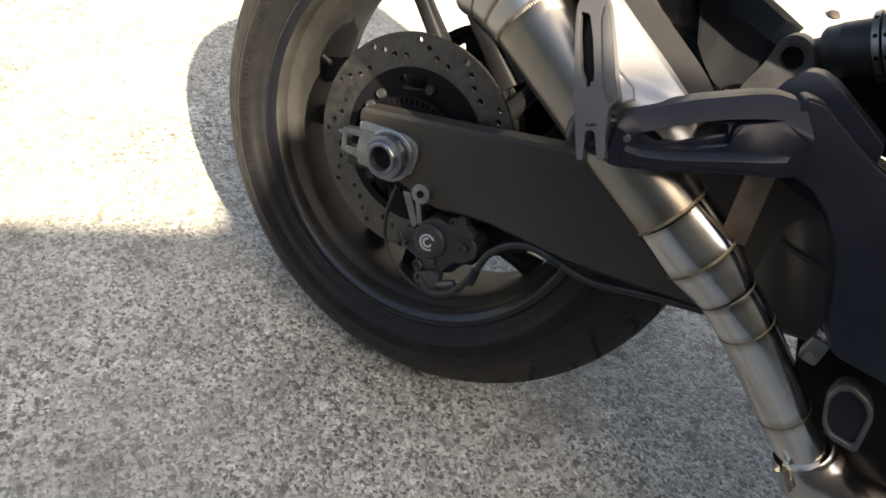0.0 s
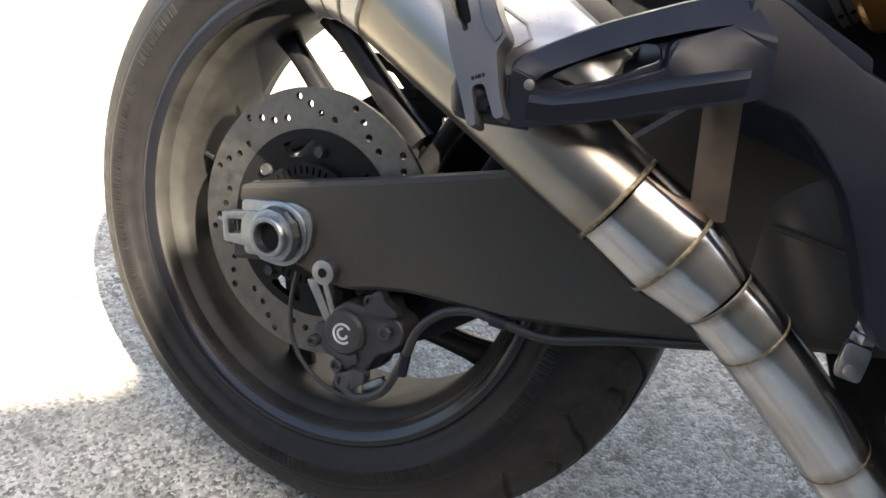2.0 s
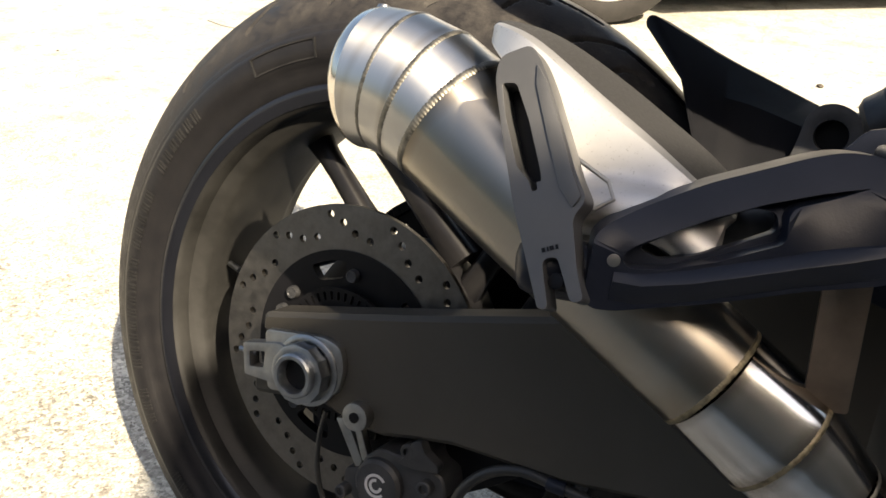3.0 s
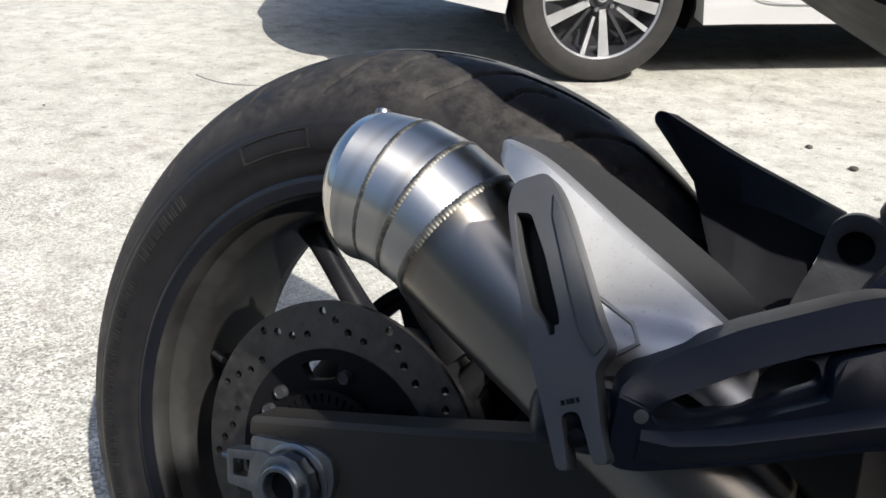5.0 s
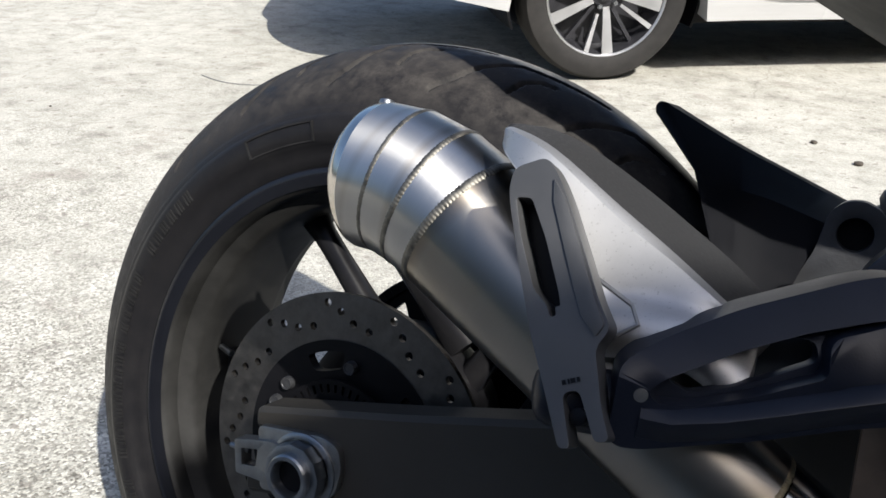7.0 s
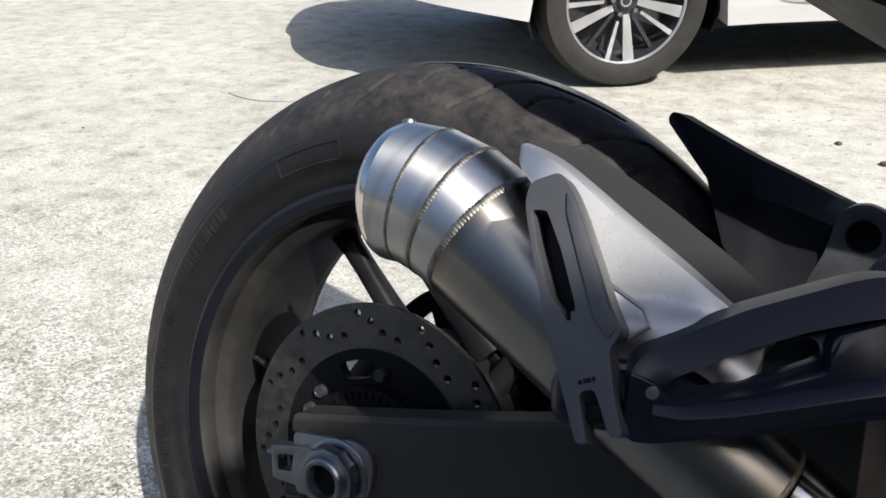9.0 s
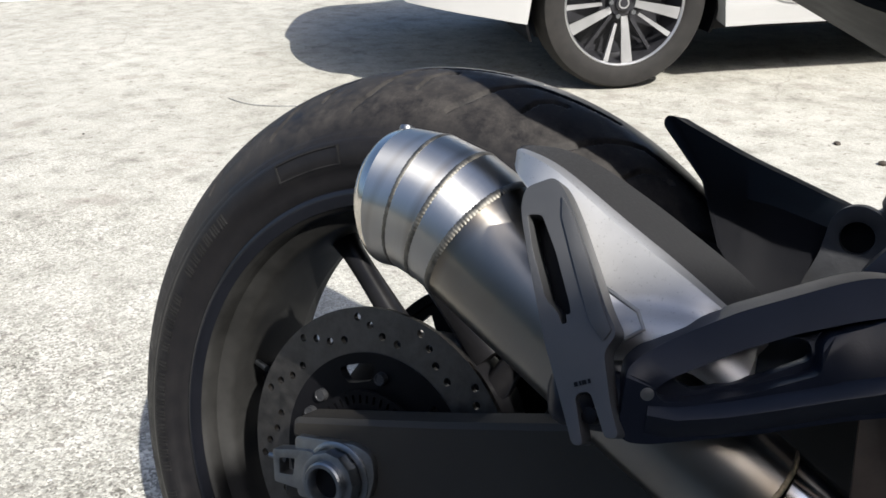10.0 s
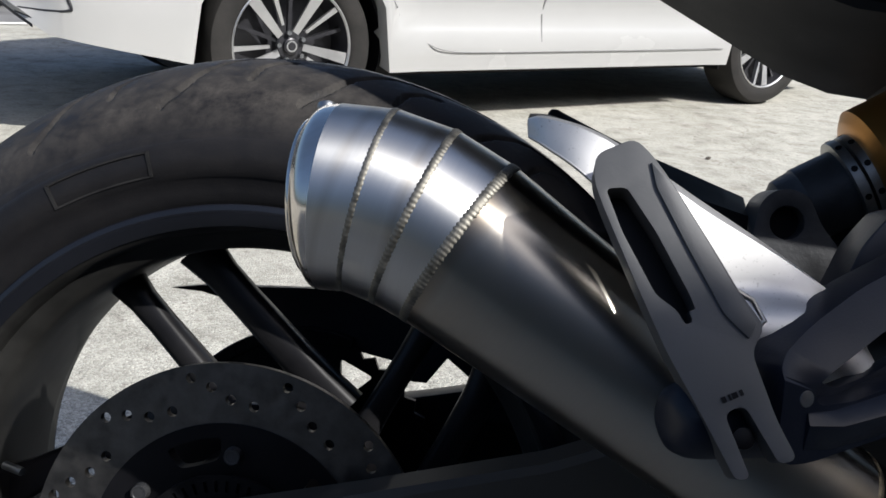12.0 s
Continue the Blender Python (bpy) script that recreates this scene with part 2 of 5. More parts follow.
GUARD = painted("grey_black_plastic", (0.010, 0.0105, 0.0135), 0.55, vary=0.15, scale=20, grain=900, bumpy=0.12, spec=0.22, dust=(0.04, 0.037, 0.032), dust_amount=0.2)
# tail underside: light bounced off the ground is put into this paler grey
UNDER = painted("bounce_lit_plastic", (0.035, 0.034, 0.034), 0.6, vary=0.2, scale=25, grain=900, bumpy=0.1, spec=0.2)
BLACK_METAL = painted("black_metal", (0.005, 0.005, 0.006), 0.4, vary=0.2, scale=20, bumpy=0.1, spec=0.15)
SWING = painted("swingarm_paint", (0.056, 0.052, 0.045), 0.5, metal=0.2, vary=0.12, scale=9, grain=900, bumpy=0.18, spec=0.22)
SHOULDER = painted("satin_shoulder_paint", (0.044, 0.043, 0.040), 0.36, metal=0.3, vary=0.08, scale=9, grain=900, bumpy=0.04, spec=0.5)
CAST = painted("cast_grey", (0.05, 0.051, 0.054), 0.48, metal=0.4, vary=0.25, scale=40, grain=500, bumpy=0.35, spec=0.3)
ALU = brushed("bare_aluminium", (0.37, 0.365, 0.35), 0.42, (1, 1, 1), scale=90)
ZINC = brushed("zinc_steel", (0.33, 0.345, 0.36), 0.36, (1, 1, 1), scale=70)
HANGER = painted("hanger_satin", (0.092, 0.093, 0.096), 0.5, metal=0.55, vary=0.08, scale=30, grain=700, bumpy=0.05)
STEEL = brushed("brushed_stainless", (0.70, 0.675, 0.64), 0.15, (0.5, 2.5, 0.9), tint=(0.56, 0.48, 0.38), scale=90, bumpy=0.02, streak=0.10)
PIPE = brushed("stainless_pipe", (0.60, 0.565, 0.52), 0.17, (0.5, 2.5, 0.9), tint=(0.38, 0.30, 0.225), scale=90, bumpy=0.02, streak=0.12)


def blasted(name, colour, rough, speck):
    """Bead-blasted metal: an even satin with fine dark specks of dirt."""
    m, nt, b, co = base(name, rough, 1.0, colour)
    dirt = ramp(nt, noise_tex(nt, co, 650, 3, 0.6), [(0.62, (0, 0, 0)), (0.72, (speck, speck, speck))])
    col = ramp(nt, noise_tex(nt, co, 45, 4), [(0.3, tuple(c * 0.93 for c in colour)), (0.7, tuple(c * 1.05 for c in colour))])
    nt.links.new(mix(nt, dirt, col, (0.10, 0.095, 0.085)), b.inputs["Base Color"])
    bump(nt, b, noise_tex(nt, co, 900, 2), 0.03, 0.0003)
    return m


# darker, speckled non-metal colour for the shield's top face
FIN_TOP = painted("dark_shield_top", (0.024, 0.024, 0.025), 0.6, metal=0.0, vary=0.35, scale=520, grain=900, bumpy=0.12, spec=0.12)
FIN = blasted("shield_metal", (0.55, 0.545, 0.54), 0.56, 0.35)
CHAMBER = painted("dull_chamber_steel", (0.09, 0.088, 0.086), 0.45, metal=0.9, vary=0.2, scale=50, grain=500, bumpy=0.03)
WELD = painted("weld_bead", (0.17, 0.162, 0.142), 0.55, metal=1.0, vary=0.4, scale=160, grain=900, bumpy=0.2)
STRAW = painted("straw_weld", (0.21, 0.175, 0.115), 0.5, metal=0.75, vary=0.5, scale=220, grain=900, bumpy=0.3)
LIP = painted("glossy_rim_lip", (0.007, 0.0075, 0.010), 0.2, vary=0.15, scale=14, bumpy=0.03, spec=0.5)
COPPER = painted("heat_tinted_strap", (0.22, 0.165, 0.125), 0.42, metal=0.9, vary=0.35, scale=18)
HEEL = painted("glossy_blue_black", (0.012, 0.013, 0.018), 0.15, vary=0.1, scale=20, bumpy=0.02)
GOLD = painted("gold_anodised", (0.42, 0.20, 0.05), 0.35, metal=0.8, vary=0.15, scale=30)
HOSE = painted("rubber_hose", (0.013, 0.013, 0.013), 0.5, vary=0.2, scale=60)
MARK = painted("grey_mark", (0.45, 0.45, 0.46), 0.45, vary=0.1)
SEAM = painted("panel_gap", (0.16, 0.16, 0.158), 0.5)
WHITE = painted("white_car_paint", (0.39, 0.388, 0.38), 0.25, vary=0.02, scale=2, bumpy=0.01, coat=0.6)
DARKPAINT = painted("dark_car_paint", (0.03, 0.033, 0.04), 0.25, vary=0.05, scale=2, bumpy=0.01, coat=0.6)
ALLOY = painted("machined_alloy", (0.60, 0.60, 0.60), 0.35, metal=0.85, vary=0.05, scale=12, bumpy=0.03)
ALLOY_DARK = painted("dark_alloy", (0.03, 0.03, 0.034), 0.35, metal=0.3)
SOOT = painted("soot", (0.05, 0.04, 0.03), 0.7, vary=0.4, scale=60)


def glass_dark():
    m, nt, b, co = base("car_glass", 0.05, 0.0, (0.02, 0.025, 0.025))
    return m


GLASS = glass_dark()


# ---- mesh helpers ----
def finish(bm, angle=0.6):
    bmesh.ops.recalc_face_normals(bm, faces=bm.faces)
    for f in bm.faces:
        f.smooth = True
    for e in bm.edges:
        if len(e.link_faces) != 2 or e.calc_face_angle(0) > angle:
            e.smooth = False


def part(name, bm, material, parent=None, label="", angle=0.6):
    finish(bm, angle)
    me = bpy.data.meshes.new(name)
    bm.to_mesh(me)
    bm.free()
    me.materials.append(material)
    ob = new(name, me)
    if parent is not None:
        ob.parent = parent
    if label:
        ob["label"] = label
    return ob


def thing(name, label, category, at=None, group="", kind=""):
    ob = new(name)
    ob.empty_display_size = 0.1
    if at is not None:
        ob.matrix_world = at
    return tagged(ob, label, category, group, kind)


def lathe(bm, prof, seg=96, closed=False, a0=0.0, a1=360.0):
    """Turns a profile of (y, r) round the y axis."""
    full = abs(a1 - a0) >= 359.9
    count = seg if full else seg + 1
    rings = []
    for i in range(count):
        a = radians(a0 + (a1 - a0) * i / seg)
        rings.append([bm.verts.new((r * math.cos(a), y, r * math.sin(a))) for y, r in prof])
    m = len(prof)
    for i in range(seg):
        p, q = rings[i], rings[(i + 1) % count]
        for j in range(m if closed else m - 1):
            k = (j + 1) % m
            bm.faces.new((p[j], p[k], q[k], q[j]))
    return bm


def catmull(pts, n=8):
    pts = [Vector(p) for p in pts]
    out = []
    for i in range(len(pts) - 1):
        p0, p1, p2, p3 = pts[max(i - 1, 0)], pts[i], pts[i + 1], pts[min(i + 2, len(pts) - 1)]
        for k in range(n):
            t = k / n
            out.append(0.5 * (2 * p1 + (p2 - p0) * t + (2 * p0 - 5 * p1 + 4 * p2 - p3) * t * t + (3 * p1 - p0 - 3 * p2 + p3) * t ** 3))
    out.append(pts[-1])
    return out


def frames_along(path):
    """Tangent and two normals at each point of a path, without twist."""
    tans = [(path[min(i + 1, len(path) - 1)] - path[max(i - 1, 0)]).normalized() for i in range(len(path))]
    up = Vector((0, 0, 1)) if abs(tans[0].z) < 0.9 else Vector((0, 1, 0))
    nrm = (up - tans[0] * up.dot(tans[0])).normalized()
    out = []
    for t in tans:
        nrm = (nrm - t * nrm.dot(t)).normalized()
        out.append((t, nrm, t.cross(nrm)))
    return out


def sweep(bm, path, radius, seg=16, caps=True, squash=1.0):
    path = [Vector(p) for p in path]
    rad = [radius] * len(path) if isinstance(radius, (int, float)) else list(radius)
    rings = []
    for p, r, (t, a, b) in zip(path, rad, frames_along(path)):
        rings.append([bm.verts.new(p + (a * math.cos(2 * math.pi * k / seg) * squash + b * math.sin(2 * math.pi * k / seg)) * r) for k in range(seg)])
    for p, q in zip(rings, rings[1:]):
        for k in range(seg):
            bm.faces.new((p[k], p[(k + 1) % seg], q[(k + 1) % seg], q[k]))
    if caps:
        bm.faces.new(rings[0][::-1])
        bm.faces.new(rings[-1])
    return bm


def loft(bm, loops, caps=True, closed=True):
    rings = [[bm.verts.new(p) for p in lp] for lp in loops]
    n = len(rings[0])
    for p, q in zip(rings, rings[1:]):
        for k in range(n if closed else n - 1):
            bm.faces.new((p[k], p[(k + 1) % n], q[(k + 1) % n], q[k]))
    if caps and closed:
        bm.faces.new(rings[0][::-1])
        bm.faces.new(rings[-1])
    return bm


def soften(bm, width, segments=2, angle=0.5):
    bmesh.ops.remove_doubles(bm, verts=bm.verts, dist=1e-6)
    bmesh.ops.recalc_face_normals(bm, faces=bm.faces)
    edges = [e for e in bm.edges if len(e.link_faces) == 2 and e.calc_face_angle(0) > angle]
    bmesh.ops.bevel(bm, geom=edges, offset=width, segments=segments, affect="EDGES", profile=0.6, clamp_overlap=True)
    return bm


def slab(bm, loops, thick, m=None, bevel=0.0, segments=2):
    """A plate: the first loop is its outline, further loops are holes; loops of (x, y), plate from z = 0 to -thick, then moved by m."""
    start = len(bm.verts)
    edges = []
    for lp in loops:
        vs = [bm.verts.new((x, y, 0)) for x, y in lp]
        edges += [bm.edges.new((vs[i], vs[(i + 1) % len(vs)])) for i in range(len(vs))]
    if len(loops) == 1:
        faces = [bm.faces.new(vs)]
    else:
        faces = [g for g in bmesh.ops.triangle_fill(bm, use_beauty=True, use_dissolve=False, edges=edges)["geom"] if isinstance(g, bmesh.types.BMFace)]
    ext = bmesh.ops.extrude_face_region(bm, geom=faces, use_keep_orig=True)["geom"]
    for v in ext:
        if isinstance(v, bmesh.types.BMVert):
            v.co.z -= thick
    if bevel:
        soften(bm, bevel, segments, 0.9)
    bm.verts.ensure_lookup_table()
    if m is not None:
        bmesh.ops.transform(bm, matrix=m, verts=list(bm.verts)[start:] if not bevel else bm.verts)
    return bm


def frame3(o, ex, ey):
    """A matrix with its origin at o and its x and y axes along ex and ey."""
    x = Vector(ex).normalized()
    y = (Vector(ey) - x * Vector(ey).dot(x)).normalized()
    z = x.cross(y)
    return Matrix((( x.x, y.x, z.x, o[0]), (x.y, y.y, z.y, o[1]), (x.z, y.z, z.z, o[2]), (0, 0, 0, 1)))


def box(bm, size, m=None, bevel=0.0, segments=2):
    t = bmesh.new()
    bmesh.ops.create_cube(t, size=1.0)
    bmesh.ops.scale(t, vec=size, verts=t.verts)
    if bevel:
        soften(t, bevel, segments)
    if m is not None:
        bmesh.ops.transform(t, matrix=m, verts=t.verts)
    merge(bm, t)
    return bm


def merge(bm, other):
    me = bpy.data.meshes.new("tmp")
    other.to_mesh(me)
    other.free()
    bm.from_mesh(me)
    bpy.data.meshes.remove(me)


def cyl(bm, p, q, r, seg=24, r2=None, bevel=0.0):
    t = bmesh.new()
    sweep(t, [p, q], [r, r2 if r2 is not None else r], seg)
    if bevel:
        soften(t, bevel, 2, 0.9)
    merge(bm, t)
    return bm


def rounded(pts, r, n=4):
    """Rounds the corners of a closed outline."""
    out = []
    k = len(pts)
    for i in range(k):
        p, a, b = Vector(pts[i]), Vector(pts[i - 1]), Vector(pts[(i + 1) % k])
        da, db = (a - p), (b - p)
        d = min(r, da.length * 0.45, db.length * 0.45)
        s, e = p + da.normalized() * d, p + db.normalized() * d
        for j in range(n + 1):
            t = j / n
            q = s * (1 - t) ** 2 + p * 2 * t * (1 - t) + e * t * t
            out.append((q.x, q.y))
    return out


def circle(cx, cy, r, n=20, ph=0.0):
    return [(cx + r * math.cos(2 * math.pi * k / n + ph), cy + r * math.sin(2 * math.pi * k / n + ph)) for k in range(n)]


# ---- the ground and what closes the place ----
HEAD = 37.3                      # the heading of the parked cars and of the road, degrees
HUB = Vector((-0.666, 2.507, 0))  # under the white car's rear wheel
CAR = pose(HUB.x, HUB.y, 0, 0, 0, HEAD)


def flat(name, x0, y0, x1, y1, z, material, m=None, cuts=1):
    bm = bmesh.new()
    bmesh.ops.create_grid(bm, x_segments=cuts, y_segments=cuts, size=0.5)
    bmesh.ops.scale(bm, vec=(x1 - x0, y1 - y0, 1), verts=bm.verts)
    bmesh.ops.translate(bm, vec=((x0 + x1) / 2, (y0 + y1) / 2, z), verts=bm.verts)
    if m is not None:
        bmesh.ops.transform(bm, matrix=m, verts=bm.verts)
    return part(name, bm, material)


tagged(flat("ground", -400, -400, 400, 400, 0, CONCRETE), "pale weathered concrete yard with exposed gritty aggregate", "ground", kind="structure")
tagged(flat("road", -60, 3.5, 60, 10.5, 0.004, ASPHALT, CAR), "worn grey asphalt road beyond the concrete yard", "road", kind="structure")
tagged(flat("road_line", -60, 3.38, 60, 3.50, 0.005, ROAD_PAINT, CAR), "faded pale painted line along the road edge", "road line", kind="structure")

# unseen wall and stepped flat roof behind the camera, added to cast the shade
_L = Matrix.Translation((-0.569, -0.288, 0)) @ pose(0, 0, 0, 0, 0, 40.3)
_b = bmesh.new()
box(_b, (17.3, 0.3, 2.40), _L @ pose(-7.94 + 8.65, -2.95, 1.20), 0.01)
tagged(part("shade_wall", _b, PLASTER), "unseen plain brown wall added for shade and dark reflections", "wall", kind="structure")
_b = bmesh.new()
box(_b, (9.31, 2.1, 0.24), _L @ pose(1.31 - 4.655, -2.76 - 1.05, 2.673 - 0.12), 0.01)
box(_b, (8.1, 2.1, 0.24), _L @ pose(1.31 + 4.05, -2.76 - 1.05, 2.855 - 0.12), 0.01)
tagged(part("roof", _b, ROOF), "unseen stepped flat roof added to shade the motorcycle", "roof", kind="structure")


# ---- the motorcycle: x ahead, y to its left, z up from the rear axle, leaning on its stand ----
LEAN_BIKE = 17.22
BIKE = pose(0, 0, 0.3188, -LEAN_BIKE, 0, 0)
bike = thing("motorcycle", "black naked motorcycle leaning on its stand with a stainless exhaust", "motorcycle", BIKE)
SIDE = ((1, 0, 0), (0, 0, 1))     # a plate in the plane of the wheel, its face to the right of the bike


def bp(name, bm, material, label="", parent=None, angle=0.6):
    return part(name, bm, material, parent or bike, label, angle)


def side_plate(loops, y, thick, bevel=0.0, segments=2):
    return slab(bmesh.new(), loops, thick, frame3((0, y, 0), *SIDE), bevel, segments)


# tyre: a round profile with curved tread grooves
MAJ, MINOR = 0.2363, 0.0931
GROOVE = [(0.074, 0.0), (0.064, -2.6), (0.048, -4.8), (0.034, -7.2), (0.026, -8.8), (0.022, -14.0), (0.015, -21.5)]
BRANCH = [(0.060, -10.8), (0.048, -11.3), (0.038, -13.2), (0.036, -15.0)]


def groove_depth(a, y):
    """How deep the tread is cut at an angle and a place across, in metres."""
    side = 1 if y < 0 else -1
    aa = a if side > 0 else a + 9.0
    y = abs(y)
    best = 1.0
    for curve, wide in ((GROOVE, 0.0024), (BRANCH, 0.0021)):
        for (y0, a0), (y1, a1) in zip(curve, curve[1:]):
            k = round((aa - 86.5 - (a0 + a1) / 2) / 18.0)
            x = (aa - 86.5 - 18.0 * k) * 0.0056
            p, q = (a0 * 0.0056, y0), (a1 * 0.0056, y1)
            dx, dy = q[0] - p[0], q[1] - p[1]
            t = max(0, min(1, ((x - p[0]) * dx + (y - p[1]) * dy) / (dx * dx + dy * dy)))
            best = min(best, math.hypot(x - p[0] - t * dx, y - p[1] - t * dy) / wide)
    e = max(0.0, min(1.0, 2.2 - 2.0 * best))
    return 0.0055 * e * e * (3 - 2 * e)


def make_tyre():
    bm = bmesh.new()
    seg, rows = 1440, []
    prof = [(-0.078, 0.2215), (-0.0835, 0.2262), (-0.0868, 0.2335), (-0.0892, 0.2420), (-0.0925, 0.2440), (-0.0931, 0.2530), (-0.0925, 0.2610), (-0.0905, 0.2655), (-0.0885, 0.2665), (-0.0878, 0.2700), (-0.0862, 0.2715)]
    n = 132
    phi0 = math.asin(0.0848 / MINOR)
    crown = []
    for k in range(n + 1):
        ph = -phi0 + 2 * phi0 * k / n
        crown.append((MINOR * math.sin(ph), MAJ + MINOR * math.cos(ph)))
    full = prof + crown + [(-y, r) for y, r in prof[::-1]]
    first, last = len(prof), len(prof) + len(crown)
    for i in range(seg):
        a = 360.0 * i / seg
        ca, sa = math.cos(radians(a)), math.sin(radians(a))
        ring = []
        for j, (y, r) in enumerate(full):
            if first <= j < last:
                r -= groove_depth(a, y)
            ring.append(bm.verts.new((r * ca, y, r * sa)))
        rows.append(ring)
    for i in range(seg):
        p, q = rows[i], rows[(i + 1) % seg]
        for j in range(len(full) - 1):
            bm.faces.new((p[j], p[j + 1], q[j + 1], q[j]))
    return bm


tyre = bp("rear_tyre", make_tyre(), RUBBER, "dusty worn black rubber tyre with curved grooves", angle=1.3)


def arc_bar(r0, r1, a0, a1, y, thick, n=8):
    """A raised bar on the tyre's side wall, bent round the axle."""
    bm = bmesh.new()
    loops = []
    for k in range(n + 1):
        a = radians(a0 + (a1 - a0) * k / n)
        c, s = math.cos(a), math.sin(a)
        loops.append([(r0 * c, y, r0 * s), (r1 * c, y, r1 * s), (r1 * c, y - thick, r1 * s), (r0 * c, y - thick, r0 * s)])
    return loft(bm, loops)


# raised panel frame and moulded marks on the side wall
_b = bmesh.new()
for _r0, _r1, _a0, _a1 in ((0.2608, 0.2620, 106, 121), (0.2455, 0.2467, 106, 121), (0.2455, 0.2620, 105.7, 106.2), (0.2455, 0.2620, 120.8, 121.3)):
    merge(_b, arc_bar(_r0, _r1, _a0, _a1, -0.0922, 0.0014))
bp("sidewall_panel", _b, PALE_RUBBER, "moulded rectangular frame on the side wall", tyre)
_rng = random.Random(3)
_b = bmesh.new()
for _start, _count in ((138, 6), (160, 5), (176, 9), (206, 3), (226, 8), (262, 5), (292, 6), (330, 8), (20, 6), (60, 7)):
    for _k in range(_count):
        _a = _start + 2.9 * _k
        for _off, _w in ((0.0, 0.45), (0.75, _rng.choice((0.3, 0.5))), (1.55, 0.45)):
            merge(_b, arc_bar(0.2472, 0.2582, _a + _off, _a + _off + _w, -0.0920, 0.0018, 2))
tagged(bp("sidewall_lettering", _b, PALE_RUBBER, "moulded marks on the side wall", tyre), kind="stuff")

# rim: barrel with lips, hub and five pairs of slanting spokes
_b = bmesh.new()
lathe(_b, [(-0.0785, 0.2215), (-0.0835, 0.2245), (-0.0850, 0.2228), (-0.0845, 0.2185), (-0.0815, 0.2135), (-0.0800, 0.2115), (-0.0760, 0.2080), (-0.0640, 0.2068), (-0.0615, 0.2040),
           (-0.0560, 0.1978), (-0.0500, 0.1955), (-0.0300, 0.1955), (0.0, 0.1970), (0.0300, 0.1995), (0.0500, 0.2012), (0.0560, 0.2025), (0.0640, 0.2078), (0.0760, 0.2090),
           (0.0815, 0.2135), (0.0850, 0.2228), (0.0835, 0.2245), (0.0785, 0.2215), (0.060, 0.2150), (0.0, 0.2080), (-0.060, 0.2140)], 144, closed=True)
rim = bp("rim", _b, RIM_DUST, "satin black cast alloy rim, dusty inside", angle=0.7)
for _sgn in (-1, 1):
    _b = bmesh.new()
    lathe(_b, [(_sgn * y, r) for y, r in ((0.0838, 0.2252), (0.0856, 0.2231), (0.0851, 0.2183), (0.0821, 0.2131), (0.0806, 0.2111), (0.0790, 0.2120))], 144, closed=True)
    bp("rim_lip", _b, LIP, "glossy black rim lip", rim, 0.9)
_b = bmesh.new()
lathe(_b, [(-0.075, 0.018), (-0.075, 0.044), (-0.060, 0.050), (-0.030, 0.058), (0.030, 0.058), (0.060, 0.050), (0.080, 0.044), (0.080, 0.018)], 64, closed=True)
bp("hub", _b, RIM, "", rim)


def spoke(p, q, w0, w1, deep0, deep1):
    """A bar in the wheel's plane from p on the rim to q near the hub."""
    p, q = Vector((p[0], 0, p[1])), Vector((q[0], 0, q[1]))
    d = (q - p).normalized()
    s = d.cross(Vector((0, 1, 0)))
    loops = []
    for k in range(7):
        t = k / 6
        c = p.lerp(q, t)
        flare = 0.5 * max(0, 1 - t * 5) + 0.25 * max(0, t * 4 - 3)
        w = (w0 + (w1 - w0) * t) * (1 + flare) / 2
        g = (deep0 + (deep1 - deep0) * t) / 2
        e = min(w, g) * 0.45
        loops.append([c + s * x + Vector((0, y, 0)) for x, y in ((-w, -g + e), (-w + e, -g), (w - e, -g), (w, -g + e), (w, g - e), (w - e, g), (-w + e, g), (-w, g - e))])
    return loft(bmesh.new(), loops)


for _k in range(5):
    _m = pose(0, 0, 0, 0, 72 * _k, 0)
    for _nm, _p, _q, _w0, _w1 in (("spoke", (-0.069, 0.188), (0.050, 0.080), 0.024, 0.027), ("spoke", (-0.122, 0.159), (-0.030, 0.071), 0.020, 0.021)):
        _b = spoke(_p, _q, _w0 * 0.92, _w1 * 0.95, 0.015, 0.026)
        bmesh.ops.transform(_b, matrix=_m, verts=_b.verts)
        bp(_nm, _b, RIM, "", rim, 0.9)
_b = side_plate([circle(0, 0, 0.086, 40), circle(0, 0, 0.040, 24)], -0.030, 0.060, 0.006)
bp("spoke_ring", _b, RIM, "", rim)
_b = bmesh.new()
cyl(_b, (-0.188, -0.030, 0.020), (-0.172, -0.034, 0.018), 0.003, 12)
bp("air_valve", _b, ZINC, "small bright metal air valve", rim)

# brake disc
YD = -0.0955
_holes = []
for _k in range(12):
    for _a, _r in ((105.4, 0.1185), (99.4, 0.1115), (93.0, 0.1035), (84.5, 0.1010)):
        _t = radians(_a + 30 * _k)
        _holes.append(circle(_r * math.cos(_t), _r * math.sin(_t), 0.0034, 12))
_b = side_plate([circle(0, 0, 0.1265, 120), circle(0, 0, 0.0880, 90)] + _holes, YD, 0.005)
disc = bp("brake_disc", _b, DISC, "drilled steel brake disc with a worn grey band")
_win = []
for _k in range(5):
    _t0 = 72 * _k + 96
    _lp = [(0.080, _t0), (0.080, _t0 + 9), (0.080, _t0 + 18), (0.080, _t0 + 27), (0.066, _t0 + 25), (0.064, _t0 + 14), (0.066, _t0 + 2)]
    _win.append(rounded([(r * math.cos(radians(a)), r * math.sin(radians(a))) for r, a in _lp], 0.004))
